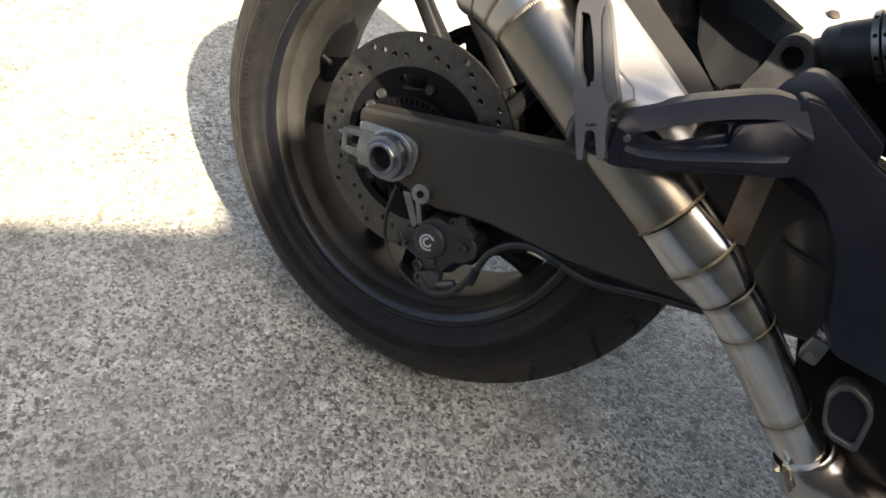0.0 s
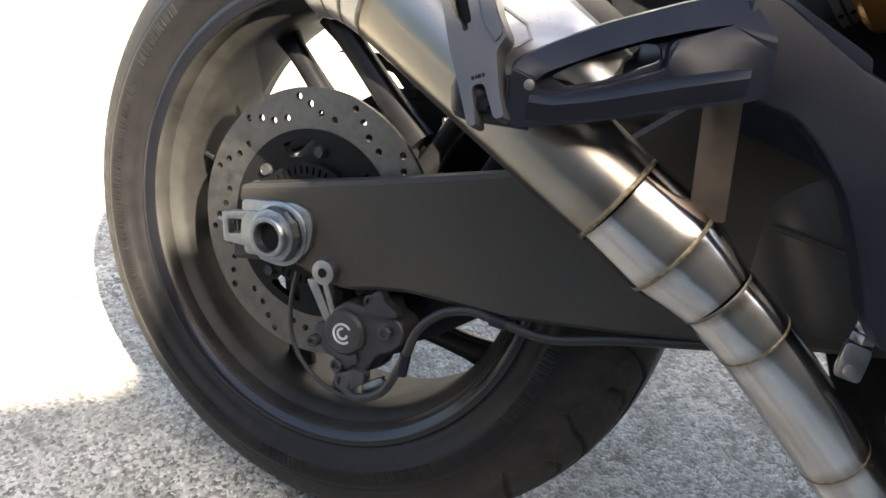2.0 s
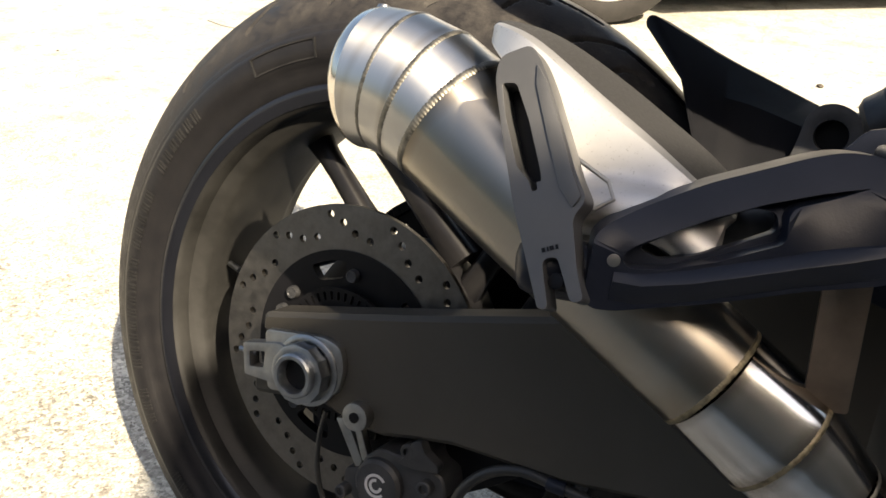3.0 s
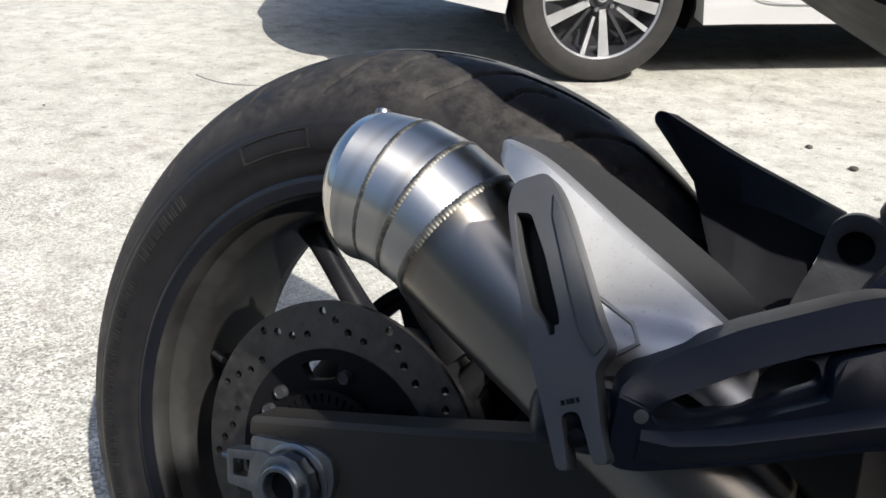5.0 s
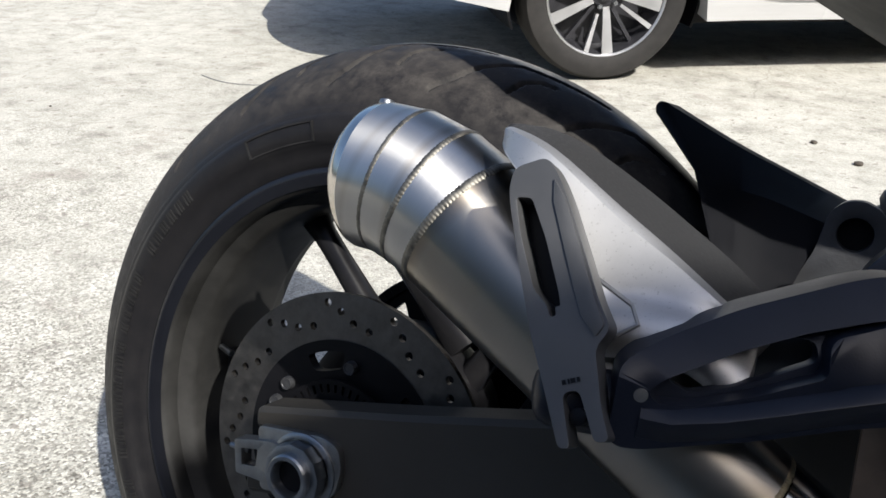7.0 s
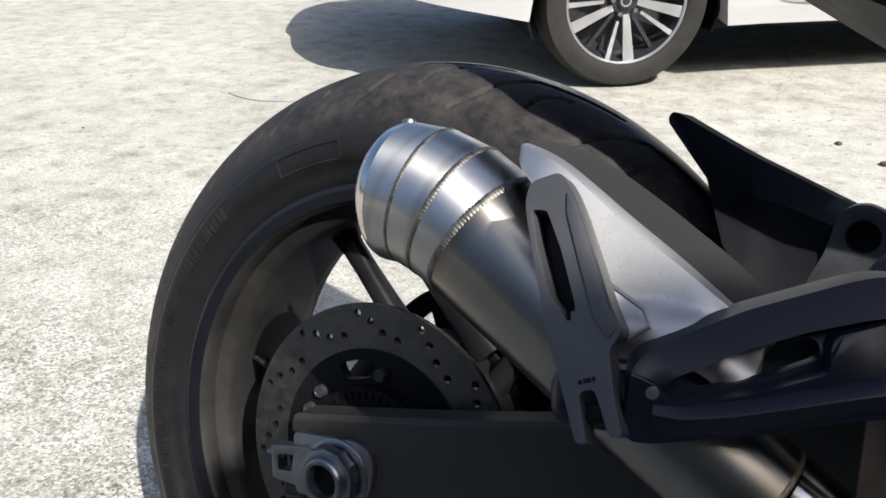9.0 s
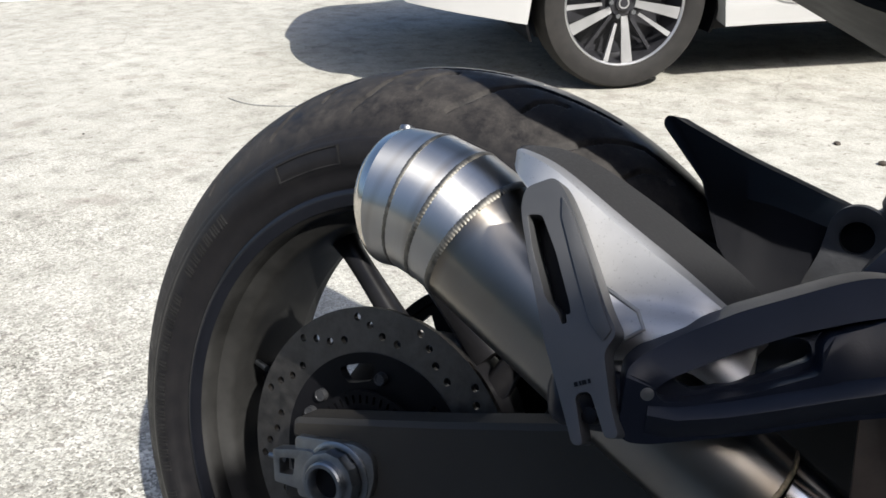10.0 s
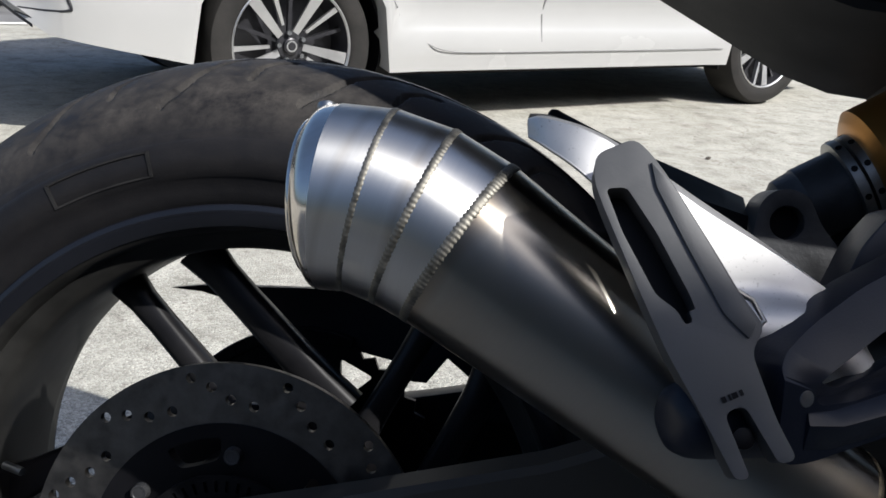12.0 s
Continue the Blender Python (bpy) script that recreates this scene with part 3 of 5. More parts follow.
_b = side_plate([circle(0, 0, 0.0890, 90), circle(0, 0, 0.030, 30)] + _win, YD - 0.001, 0.009)
carrier = bp("disc_carrier", _b, BLACK_METAL, "black disc carrier with oval windows", disc)
_b = side_plate([circle(0, 0, 0.0590, 72), circle(0, 0, 0.030, 30)] + [[(r * math.cos(a), r * math.sin(a)) for r, a in ((0.0555, t - 0.022), (0.0555, t + 0.022), (0.0485, t + 0.022), (0.0485, t - 0.022))] for t in (2 * math.pi * k / 48 for k in range(48))], YD - 0.010, 0.003)
bp("sensor_ring", _b, BLACK_METAL, "toothed black sensor ring", disc)
for _k in range(5):
    _t = radians(144 - 55 - 72 * _k + 1)
    for _dt in (0, radians(55)):
        if _dt and _k:
            continue
        _x, _z = 0.0695 * math.cos(_t + _dt), 0.0695 * math.sin(_t + _dt)
        _b = bmesh.new()
        lathe(_b, [(0, 0.0), (0, 0.0036), (-0.0005, 0.0040), (-0.0005, 0.0050), (0.003, 0.0056), (0.006, 0.0056)], 20)
        bmesh.ops.translate(_b, vec=(_x, YD - 0.006, _z), verts=_b.verts)
        bp("disc_bolt", _b, CAST, "socket-head bolt", disc)

# right leg of the swingarm, and its broad front
_out = [(-0.055, 0.031), (0.024, 0.052), (0.083, 0.068), (0.190, 0.099), (0.262, 0.130), (0.320, 0.182), (0.372, 0.212), (0.520, 0.190), (0.560, 0.060), (0.430, 0.030), (0.350, 0.012), (0.310, 0.003),
        (0.220, -0.014), (0.130, -0.019), (0.098, -0.026), (0.070, -0.034), (0.045, -0.034), (0.009, -0.026), (-0.056, -0.040), (-0.058, -0.020), (-0.020, -0.016), (0.015, -0.010), (0.020, 0.010), (-0.020, 0.018), (-0.054, 0.014)]
_b = side_plate([rounded(_out, 0.006, 3)], -0.140, 0.034, 0.0095, 1)
swing = bp("swingarm", _b, SWING, "dark satin aluminium swingarm")
_b = bmesh.new()
box(_b, (0.13, 0.22, 0.10), pose(0.455, 0.0, 0.10), 0.02, 3)
bp("swingarm_bridge", _b, BLACK_METAL, "", swing)
_b = side_plate([rounded([(-0.08, 0.030), (0.10, 0.070), (0.30, 0.12), (0.45, 0.14), (0.45, 0.03), (0.10, -0.02), (-0.08, -0.030)], 0.01)], 0.115, 0.030, 0.004)
bp("left_leg", _b, BLACK_METAL, "", swing)
_b = bmesh.new()
cyl(_b, (0.051, -0.1395, -0.021), (0.051, -0.1505, -0.021), 0.0112, 28, bevel=0.001)
pinch = bp("bolt_collar", _b, ALU, "bright round bolt collar", swing)
# black disc on the collar's end stands for a shaded socket recess
_b = bmesh.new()
cyl(_b, (0.051, -0.1500, -0.021), (0.051, -0.1515, -0.021), 0.0042, 16)
bp("socket", _b, BLACK_METAL, "", pinch)

_loops = []
for _x, _zt, _zb in ((0.372, 0.200, 0.070), (0.385, 0.208, 0.052), (0.42, 0.206, 0.045), (0.47, 0.198, 0.045), (0.52, 0.186, 0.055), (0.545, 0.170, 0.070)):
    _sw = {0.372: 0.008, 0.545: 0.012, 0.385: 0.0165}.get(_x, 0.022)
    _pts = [(_x, -0.124 - _sw * math.sin(math.pi / 2 * min(1, k / 6)), _zt - (_zt - _zb) * k / 9) for k in range(10)]
    _loops.append(_pts + [(_x, -0.116, _zb), (_x, -0.116, _zt)])
bp("swingarm_shoulder", loft(bmesh.new(), _loops), SHOULDER, "", swing, 0.5)
bp("pressed_rib", sweep(bmesh.new(), catmull([(0.3889, -0.1470, 0.1103), (0.4116, -0.1470, 0.1083), (0.4340, -0.1470, 0.1054), (0.4492, -0.1470, 0.1037)], 5), [0.0008] + [0.0024] * 14 + [0.0008], 12), SWING, "", swing)

# chain adjuster and axle nut
_b = side_plate([rounded([(-0.046, 0.021), (0.012, 0.031), (0.028, 0.027), (0.033, 0.012), (0.031, -0.008), (0.020, -0.019), (-0.037, -0.029)], 0.006)], -0.146, 0.010, 0.0018)
adj = bp("chain_adjuster", _b, ALU, "bare grey aluminium chain adjuster block")
_b = side_plate([rounded([(-0.063, 0.005), (-0.030, 0.014), (0.000, 0.014), (0.000, -0.018), (-0.058, -0.021)], 0.002), rounded([(-0.0555, 0.000), (-0.040, 0.004), (-0.040, -0.010), (-0.0535, -0.013)], 0.0015)], -0.150, 0.012, 0.0008)
bp("adjuster_fork", _b, ALU, "", adj)
_b = bmesh.new()
cyl(_b, (-0.070, -0.144, -0.004), (-0.052, -0.144, -0.003), 0.0022, 12)
bp("adjuster_screw", _b, ZINC, "small bright screw", adj)
_b = bmesh.new()
lathe(_b, [(-0.144, 0.0290), (-0.1475, 0.0290), (-0.1485, 0.0275), (-0.1485, 0.0250)], 48)
bp("washer", _b, ZINC, "", adj)
_b = slab(bmesh.new(), [circle(0, 0, 0.0243, 12, 0.2), circle(0, 0, 0.0150, 30)], 0.0125, frame3((0, -0.1605, 0), *SIDE), 0.0012)
nut = bp("axle_nut", _b, ZINC, "large faceted zinc axle nut", angle=0.3)
_b = bmesh.new()
lathe(_b, [(-0.150, 0.0178), (-0.1650, 0.0178), (-0.1665, 0.0165), (-0.1665, 0.0138), (-0.1640, 0.0126), (-0.100, 0.0126)], 48)
bp("axle", _b, ZINC, "hollow steel axle end", nut)
# black plug stands for the shade inside the hollow axle
_b = bmesh.new()
cyl(_b, (0, -0.1575, 0), (0, -0.120, 0), 0.0124, 24)
bp("bore_shade", _b, BLACK_METAL, "", nut)

# brake caliper under the swingarm
_b = bmesh.new()
slab(_b, [rounded([(0.054, -0.060), (0.068, -0.046), (0.088, -0.046), (0.096, -0.030), (0.108, -0.034), (0.112, -0.046), (0.126, -0.050), (0.130, -0.066), (0.118, -0.080), (0.106, -0.086), (0.098, -0.104), (0.080, -0.126), (0.066, -0.122), (0.064, -0.104), (0.054, -0.096)], 0.006)], 0.034, frame3((0, -0.134, 0), *SIDE), 0.004, 3)
caliper = bp("brake_caliper", _b, CAST, "grey cast brake caliper")
_b = bmesh.new()
lathe(_b, [(-0.125, 0.0210), (-0.1385, 0.0205), (-0.1415, 0.0180), (-0.1415, 0.0)], 40)
bmesh.ops.translate(_b, vec=(0.0735, 0, -0.0735), verts=_b.verts)
piston = bp("piston_cover", _b, CAST, "", caliper)
_b = side_plate([[(0.0735 + r * math.cos(a), -0.0735 + r * math.sin(a)) for r, a in [(0.0098, radians(40 + 10 * k)) for k in range(29)] + [(0.0078, radians(320 - 10 * k)) for k in range(29)]]], -0.1422, 0.001)
merge(_b, side_plate([[(0.0735 + r * math.cos(a), -0.0735 + r * math.sin(a)) for r, a in [(0.0058, radians(90 + 10 * k)) for k in range(28)] + [(0.0036, radians(360 - 10 * k)) for k in range(28)]]], -0.1422, 0.001))
bp("emblem", _b, MARK, "plain pale ring-shaped emblem", piston)
# bridge, cast ribs and banjo of the caliper
for _nm, _o, _y, _h, _mat in (("caliper_bridge", [(0.0898, -0.0792), (0.0935, -0.0626), (0.1012, -0.0555), (0.1204, -0.0510), (0.1286, -0.0664), (0.1280, -0.0772), (0.1137, -0.0844), (0.1089, -0.0980), (0.0915, -0.1089), (0.0836, -0.1055), (0.0802, -0.0921)], -0.130, 0.020, BLACK_METAL),
                              ("cast_rib", [(0.0890, -0.0476), (0.0944, -0.0395), (0.0986, -0.0269), (0.1054, -0.0238), (0.1105, -0.0323), (0.1225, -0.0381), (0.1234, -0.0432), (0.1020, -0.0477)], -0.1415, 0.010, CAST),
                              ("banjo", [(0.0776, -0.1105), (0.0895, -0.1027), (0.1000, -0.1038), (0.1013, -0.1118), (0.0878, -0.1252), (0.0776, -0.1239)], -0.1410, 0.012, CAST),
                              ("fluid_elbow", [(0.0957, -0.1164), (0.1154, -0.1034), (0.1199, -0.1078), (0.1102, -0.1185), (0.0984, -0.1252)], -0.1360, 0.008, ZINC),
                              ("bolt_boss", [(0.0662, -0.0917), (0.0733, -0.0869), (0.0866, -0.0884), (0.0906, -0.0978), (0.0790, -0.1067), (0.0708, -0.1046)], -0.1385, 0.012, CAST)):
    bp(_nm, side_plate([rounded(_o, 0.0018, 3)], _y, _h, 0.0012), _mat, "", caliper)
for _x, _z, _r in ((0.0955, -0.0365, 0.0062), (0.1135, -0.0605, 0.0064), (0.0705, -0.1060, 0.0062), (0.0425, -0.0915, 0.0056), (0.079, -0.1185, 0.0085)):
    _b = bmesh.new()
    lathe(_b, [(0.004, _r), (-0.0040, _r), (-0.0052, _r * 0.85), (-0.0052, _r * 0.55), (-0.0022, _r * 0.5), (-0.0022, 0.0)], 24)
    bmesh.ops.translate(_b, vec=(_x, -0.1365, _z), verts=_b.verts)
    bp("caliper_bolt", _b, CAST, "socket-head bolt", caliper)
for _o in ([(0.0135, -0.046), (0.0235, -0.043), (0.0440, -0.074), (0.0400, -0.083)], [(0.0285, -0.041), (0.0350, -0.040), (0.0500, -0.071), (0.0440, -0.074)]):
    _b = side_plate([rounded(_o, 0.0015)], -0.116, 0.008, 0.0008)
    bp("caliper_bracket", _b, ALU, "bare aluminium bracket arm", caliper)
_b = side_plate([rounded([(0.030, -0.084), (0.050, -0.076), (0.062, -0.090), (0.062, -0.112), (0.045, -0.110), (0.030, -0.098)], 0.004)], -0.118, 0.012, 0.002)
bp("caliper_foot", _b, CAST, "", caliper)
_b = side_plate([rounded([(0.105, -0.030), (0.200, -0.020), (0.150, -0.060), (0.128, -0.075), (0.105, -0.080)], 0.006)], -0.104, 0.016, 0.003)
bp("caliper_carrier", _b, BLACK_METAL, "", caliper)

# brake hose and sensor cable
_b = sweep(bmesh.new(), catmull([(0.078, -0.138, -0.122), (0.096, -0.142, -0.127), (0.122, -0.144, -0.111), (0.137, -0.144, -0.076), (0.145, -0.142, -0.047), (0.162, -0.140, -0.027), (0.186, -0.139, -0.017), (0.212, -0.138, -0.018), (0.256, -0.137, -0.019), (0.311, -0.136, -0.002), (0.400, -0.13, 0.02)], 8), 0.0041, 12)
hose = bp("brake_hose", _b, HOSE, "black rubber brake hose")
for _p, _q in (((0.137, -0.144, -0.090), (0.1385, -0.144, -0.070)), ((0.205, -0.138, -0.0185), (0.219, -0.138, -0.0185))):
    _b = bmesh.new()
    cyl(_b, _p, _q, 0.0052, 14, bevel=0.001)
    bp("hose_clip", _b, BLACK, "", hose)
_b = sweep(bmesh.new(), catmull([(0.012, -0.130, -0.036), (0.0115, -0.134, -0.060), (0.016, -0.136, -0.088), (0.030, -0.138, -0.111), (0.058, -0.139, -0.128), (0.090, -0.139, -0.131), (0.118, -0.141, -0.117)], 8), 0.0022, 10)
bp("sensor_cable", _b, HOSE, "thin black sensor cable")

# exhaust: tip, reverse-cone silencer and bent link pipe with weld beads
_tip = [((0.0655, -0.2150, 0.2345), 0.0375, (-0.98, 0.10, -0.06)), ((0.0690, -0.2160, 0.2350), 0.0418, (-0.98, 0.08, -0.02)), ((0.0740, -0.2175, 0.2355), 0.0428, (-0.98, 0.05, 0.04)), ((0.0920, -0.2200, 0.2355), 0.0430, (-0.97, 0.0, 0.20)), ((0.1130, -0.2220, 0.2300), 0.0432, (-0.93, 0.0, 0.36)), ((0.1340, -0.2230, 0.2200), 0.0425, (-0.86, 0.05, 0.50))]
_can = [((0.1340, -0.2230, 0.2200), 0.0425), ((0.1800, -0.2270, 0.1925), 0.0390), ((0.2300, -0.2300, 0.1630), 0.0360), ((0.2700, -0.2290, 0.1390), 0.0340), ((0.3020, -0.2240, 0.1190), 0.0330)]
_mid = [((0.3020, -0.2240, 0.1190), 0.0330), ((0.3200, -0.2190, 0.1070), 0.0335), ((0.3400, -0.2130, 0.0935), 0.0338), ((0.3560, -0.2100, 0.0830), 0.0300), ((0.3720, -0.2070, 0.0715), 0.0255)]
_low = [((0.3720, -0.2070, 0.0715), 0.0255), ((0.3990, -0.1980, 0.0490), 0.0250), ((0.4330, -0.1780, 0.0120), 0.0247), ((0.4660, -0.1560, -0.0270), 0.0243), ((0.4860, -0.1440, -0.0490), 0.0240), ((0.5060, -0.1350, -0.0680), 0.0236)]


def pipe(rows, inner=0.0, n=6, seg=64):
    path = catmull([p for p, r in rows], n)
    rad = [v.x for v in catmull([(r, 0, 0) for p, r in rows], n)]
    bm = sweep(bmesh.new(), path, rad, seg, caps=False)
    if inner:
        t = sweep(bmesh.new(), path[:], [r - inner for r in rad], seg, caps=False)
        bmesh.ops.reverse_faces(t, faces=t.faces)
        merge(bm, t)
    return bm


def turned(rows, inner=0.0, n=6, seg=72):
    """A pipe through rings of place, radius and facing; straight between them if n is 1."""
    cs, rs, ns = catmull([r[0] for r in rows], n), catmull([(r[1], 0, 0) for r in rows], n), catmull([r[2] for r in rows], n)
    loops = []
    for c, r, d in zip(cs, rs, ns):
        d = d.normalized()
        a = (Vector((0, 0, 1)) - d * d.z).normalized()
        w = d.cross(a)
        loops.append([c + (a * math.cos(2 * math.pi * k / seg) + w * math.sin(2 * math.pi * k / seg)) * (r.x - inner) for k in range(seg)])
    return loft(bmesh.new(), loops, caps=False)


def ring_at(rows, i, extra, tube, seg=96, beads=0, mat=None):
    """A bead round the pipe at one of its stations."""
    p = Vector(rows[i][0])
    a = Vector(rows[min(i + 1, len(rows) - 1)][0]) - Vector(rows[max(i - 1, 0)][0])
    t = Vector(rows[i][2]).normalized() if len(rows[i]) > 2 else a.normalized()
    u = t.orthogonal().normalized()
    w = t.cross(u)
    bm = bmesh.new()
    rr = rows[i][1] + extra
    rings = []
    rng = random.Random(i * 7 + len(rows))
    for k in range(seg):
        an = 2 * math.pi * k / seg
        o = u * math.cos(an) + w * math.sin(an)
        tb = tube * (1 + (0.13 * math.sin(beads * an) if beads else 0) + rng.uniform(-0.03, 0.03))
        c = p + o * rr + t * 0.00010 * math.sin(beads * an * 0.37)
        rings.append([bm.verts.new(c + (o * math.cos(b) * 0.26 + t * math.sin(b)) * tb) for b in (2 * math.pi * j / 8 for j in range(8))])
    for k in range(seg):
        q, s = rings[k], rings[(k + 1) % seg]
        for j in range(8):
            bm.faces.new((q[j], q[(j + 1) % 8], s[(j + 1) % 8], s[j]))
    return bm


can = bp("silencer", pipe(_can, 0.0, 8), STEEL, "brushed stainless silencer body", angle=1.2)
tipob = bp("exhaust_tip", turned(_tip[2:], 0, 1, 96), STEEL, "brushed stainless turned-out exhaust tip", angle=0.12)
bp("tip_edge", turned(_tip[:3], 0, 6, 96), STEEL, "", tipob, 1.2)
_b = ring_at(_tip, 0, -0.0008, 0.0016, 96)
bp("rolled_lip", _b, STEEL, "", tipob)
bp("inner_sleeve", turned(_tip, 0.0022), STEEL, "warm-tinted inside of the tip", tipob, 1.2)
_b = sweep(bmesh.new(), [Vector((0.116, -0.2218, 0.2285)), Vector((0.117, -0.2218, 0.228))], 0.0395, 40)
bp("baffle", _b, SOOT, "sooty inside of the outlet", tipob)
_b = bmesh.new()
cyl(_b, (0.0655, -0.2100, 0.2745), (0.0649, -0.2087, 0.2788), 0.0046, 16, bevel=0.0018)
bp("tip_bolt", _b, ZINC, "small domed bolt", tipob)
midp = bp("link_pipe", pipe(_mid, 0, 8), PIPE, "heat-tinted stainless link pipe", angle=1.2)
lowp = bp("lower_pipe", pipe(_low, 0, 8), PIPE, "heat-tinted stainless lower pipe", angle=1.2)
for _rows, _i, _own, _w in ((_tip, 3, tipob, 0.0015), (_tip, 4, tipob, 0.0018), (_can, 0, can, 0.0024), (_can, 4, can, 0.0016), (_mid, 2, midp, 0.0016)):
    bp("weld_bead", ring_at(_rows, _i, -0.0001, _w, 520, beads=120), STRAW if _rows is _mid or _i == 4 and _rows is _can else WELD, "rippled straw-coloured weld bead", _own)
for _rows, _i, _own in ((_low, 0, lowp), (_low, 1, lowp), (_low, 3, lowp)):
    bp("weld_bead", ring_at(_rows, _i, -0.0001, 0.0012, 400, beads=90), STRAW if _i else WELD, "rippled straw-coloured weld bead", _own)
_b = sweep(bmesh.new(), catmull([(0.503, -0.1365, -0.065), (0.520, -0.130, -0.082), (0.560, -0.115, -0.105), (0.640, -0.08, -0.115)], 6), [0.0275, 0.0285, 0.030, 0.0315, 0.033, 0.034] + [0.0345] * 13, 48)
coll = bp("collector", _b, PIPE, "bronze-tinted exhaust collector")
_b = ring_at(_low, 5, 0.004, 0.006, 60)
bp("clamp", _b, PIPE, "bronze-tinted pipe clamp", coll)
_b = bmesh.new()
cyl(_b, (0.492, -0.165, -0.078), (0.506, -0.166, -0.094), 0.006, 6)
cyl(_b, (0.499, -0.1655, -0.086), (0.520, -0.150, -0.090), 0.004, 12)
bp("clamp_bolt", _b, PIPE, "", coll)

# each steel part is laid along its own axis, so that its brushing runs round it
def lay_along(ob, rows, material):
    p, q = Vector(rows[0][0]), Vector(rows[-1][0])
    z = (q - p).normalized()
    x = Vector((0, 1, 0)).cross(z).normalized()
    y = z.cross(x)
    m = Matrix(((x.x, y.x, z.x, p.x), (x.y, y.y, z.y, p.y), (x.z, y.z, z.z, p.z), (0, 0, 0, 1)))
    ob.data.transform(m.inverted())
    ob.matrix_basis = m
    for c in ob.children:
        c.matrix_parent_inverse = m.inverted()
    ob.data.materials[0] = material([z.dot(Vector(r[0]) - p) for r in rows])


lay_along(tipob, _tip[2:], lambda z: turned_steel("tip_steel", (0.62, 0.61, 0.59), 0.37, 0.8, bands=[(z[0] * 0.5 + z[1] * 0.5, 0.006, 0.25), (z[2], 0.007, 0.4)]))
lay_along(can, _can, lambda z: turned_steel("silencer_steel", (0.37, 0.345, 0.305), 0.30, 0.8, bands=[(z[0], 0.012, 0.6), (z[4], 0.030, 0.5)]))
lay_along(midp, _mid, lambda z: turned_steel("link_pipe_steel", (0.78, 0.765, 0.74), 0.15, 0.5, bands=[(z[0], 0.012, 0.8), (z[2], 0.013, 0.8), (z[4], 0.010, 0.7)], streak=0.35))
lay_along(lowp, _low, lambda z: turned_steel("lower_pipe_steel", (0.78, 0.765, 0.74), 0.15, 0.4, bands=[(z[0], 0.010, 0.8), (z[1], 0.014, 0.7), (z[3], 0.016, 0.8), (z[5], 0.02, 0.7)], streak=0.4))

# strap that carries the pipe
_b = slab(bmesh.new(), [rounded([(-0.0105, 0.000), (0.0105, 0.000), (0.0105, 0.085), (-0.0105, 0.085)], 0.002)], 0.003, frame3((0.357, -0.222, 0.118), (0.95, 0.2, 0.12), (-0.17, -0.25, 0.96)), 0.0006)
bp("strap", _b, COPPER, "heat-tinted metal strap")

# polished shield above the silencer
_ridge = [(0.158, -0.247, 0.2755), (0.166, -0.2560, 0.2765), (0.190, -0.2630, 0.2700), (0.228, -0.2645, 0.2485), (0.256, -0.2650, 0.2330), (0.283, -0.2650, 0.2165), (0.300, -0.2600, 0.2060)]
_far = [(0.160, -0.241, 0.2785), (0.172, -0.2180, 0.2785), (0.190, -0.2030, 0.2720), (0.220, -0.2000, 0.2575), (0.245, -0.2000, 0.2440), (0.275, -0.2040, 0.2275), (0.296, -0.2120, 0.2130)]
_near = [(0.159, -0.249, 0.2690), (0.167, -0.2600, 0.2640), (0.185, -0.2690, 0.2520), (0.224, -0.2705, 0.2190), (0.247, -0.2685, 0.2195), (0.272, -0.2670, 0.2190), (0.296, -0.2620, 0.2040)]
_loops, _tops = [], []
for r, f, n in zip(catmull(_ridge, 5), catmull(_far, 5), catmull(_near, 5)):
    top, face = (f - r), (n - r)
    c = (r + f + n) / 3
    s = max(0.0, min(1.0, (r.x - 0.212) / 0.022))
    s = 0.03 + 0.97 * s * s * (3 - 2 * s)
    # the flank: a hollow bend below the face, then the swelling side of the chamber
    flank = [n + Vector(v) * s for v in ((0, -0.0006, -0.0025), (0, -0.0022, -0.0048), (0, -0.0050, -0.0068), (0, -0.0085, -0.0084), (0, -0.0120, -0.0104), (0, -0.0150, -0.0140), (0, -0.0168, -0.0185), (0, -0.0160, -0.0235), (0, -0.0120, -0.0285), (0, -0.0040, -0.0325), (0, 0.0080, -0.0345))]
    _loops.append([r + top * 0.10 - Vector((0, 0, 0.002)), r + top * 0.10, r + top * 0.05 + face * 0.03, r + face * 0.10, r.lerp(n, 0.6), n] + flank + [flank[-1] + Vector((0, 0.004, 0)), n + Vector((0, 0.006, 0)), c - Vector((0, -0.004, 0.004))])
    _tops.append([f - Vector((0, 0, 0.003)), f, f.lerp(r, 0.5) + Vector((0, 0, 0.0012)), r + top * 0.12, r + top * 0.10, r + top * 0.10 - Vector((0, 0, 0.003)), f.lerp(r, 0.5) - Vector((0, 0, 0.004))])
_b = loft(bmesh.new(), _loops)
fin = bp("exhaust_shield", _b, FIN, "brushed silver heat shield with a rounded nose", angle=0.75)
bp("shield_top", loft(bmesh.new(), _tops), FIN_TOP, "dark speckled top face", fin, 0.75)
_b = sweep(bmesh.new(), catmull([(0.240, -0.226, 0.180), (0.262, -0.223, 0.187), (0.290, -0.219, 0.194), (0.318, -0.214, 0.200), (0.333, -0.211, 0.203)], 6), [0.018] + [0.0205] * 8 + [0.0212] * 9 + [0.0210, 0.0205, 0.0195, 0.0175, 0.0140, 0.0095, 0.0040], 48)
bp("shield_chamber", _b, CHAMBER, "dull rounded stainless chamber", fin, 1.2)
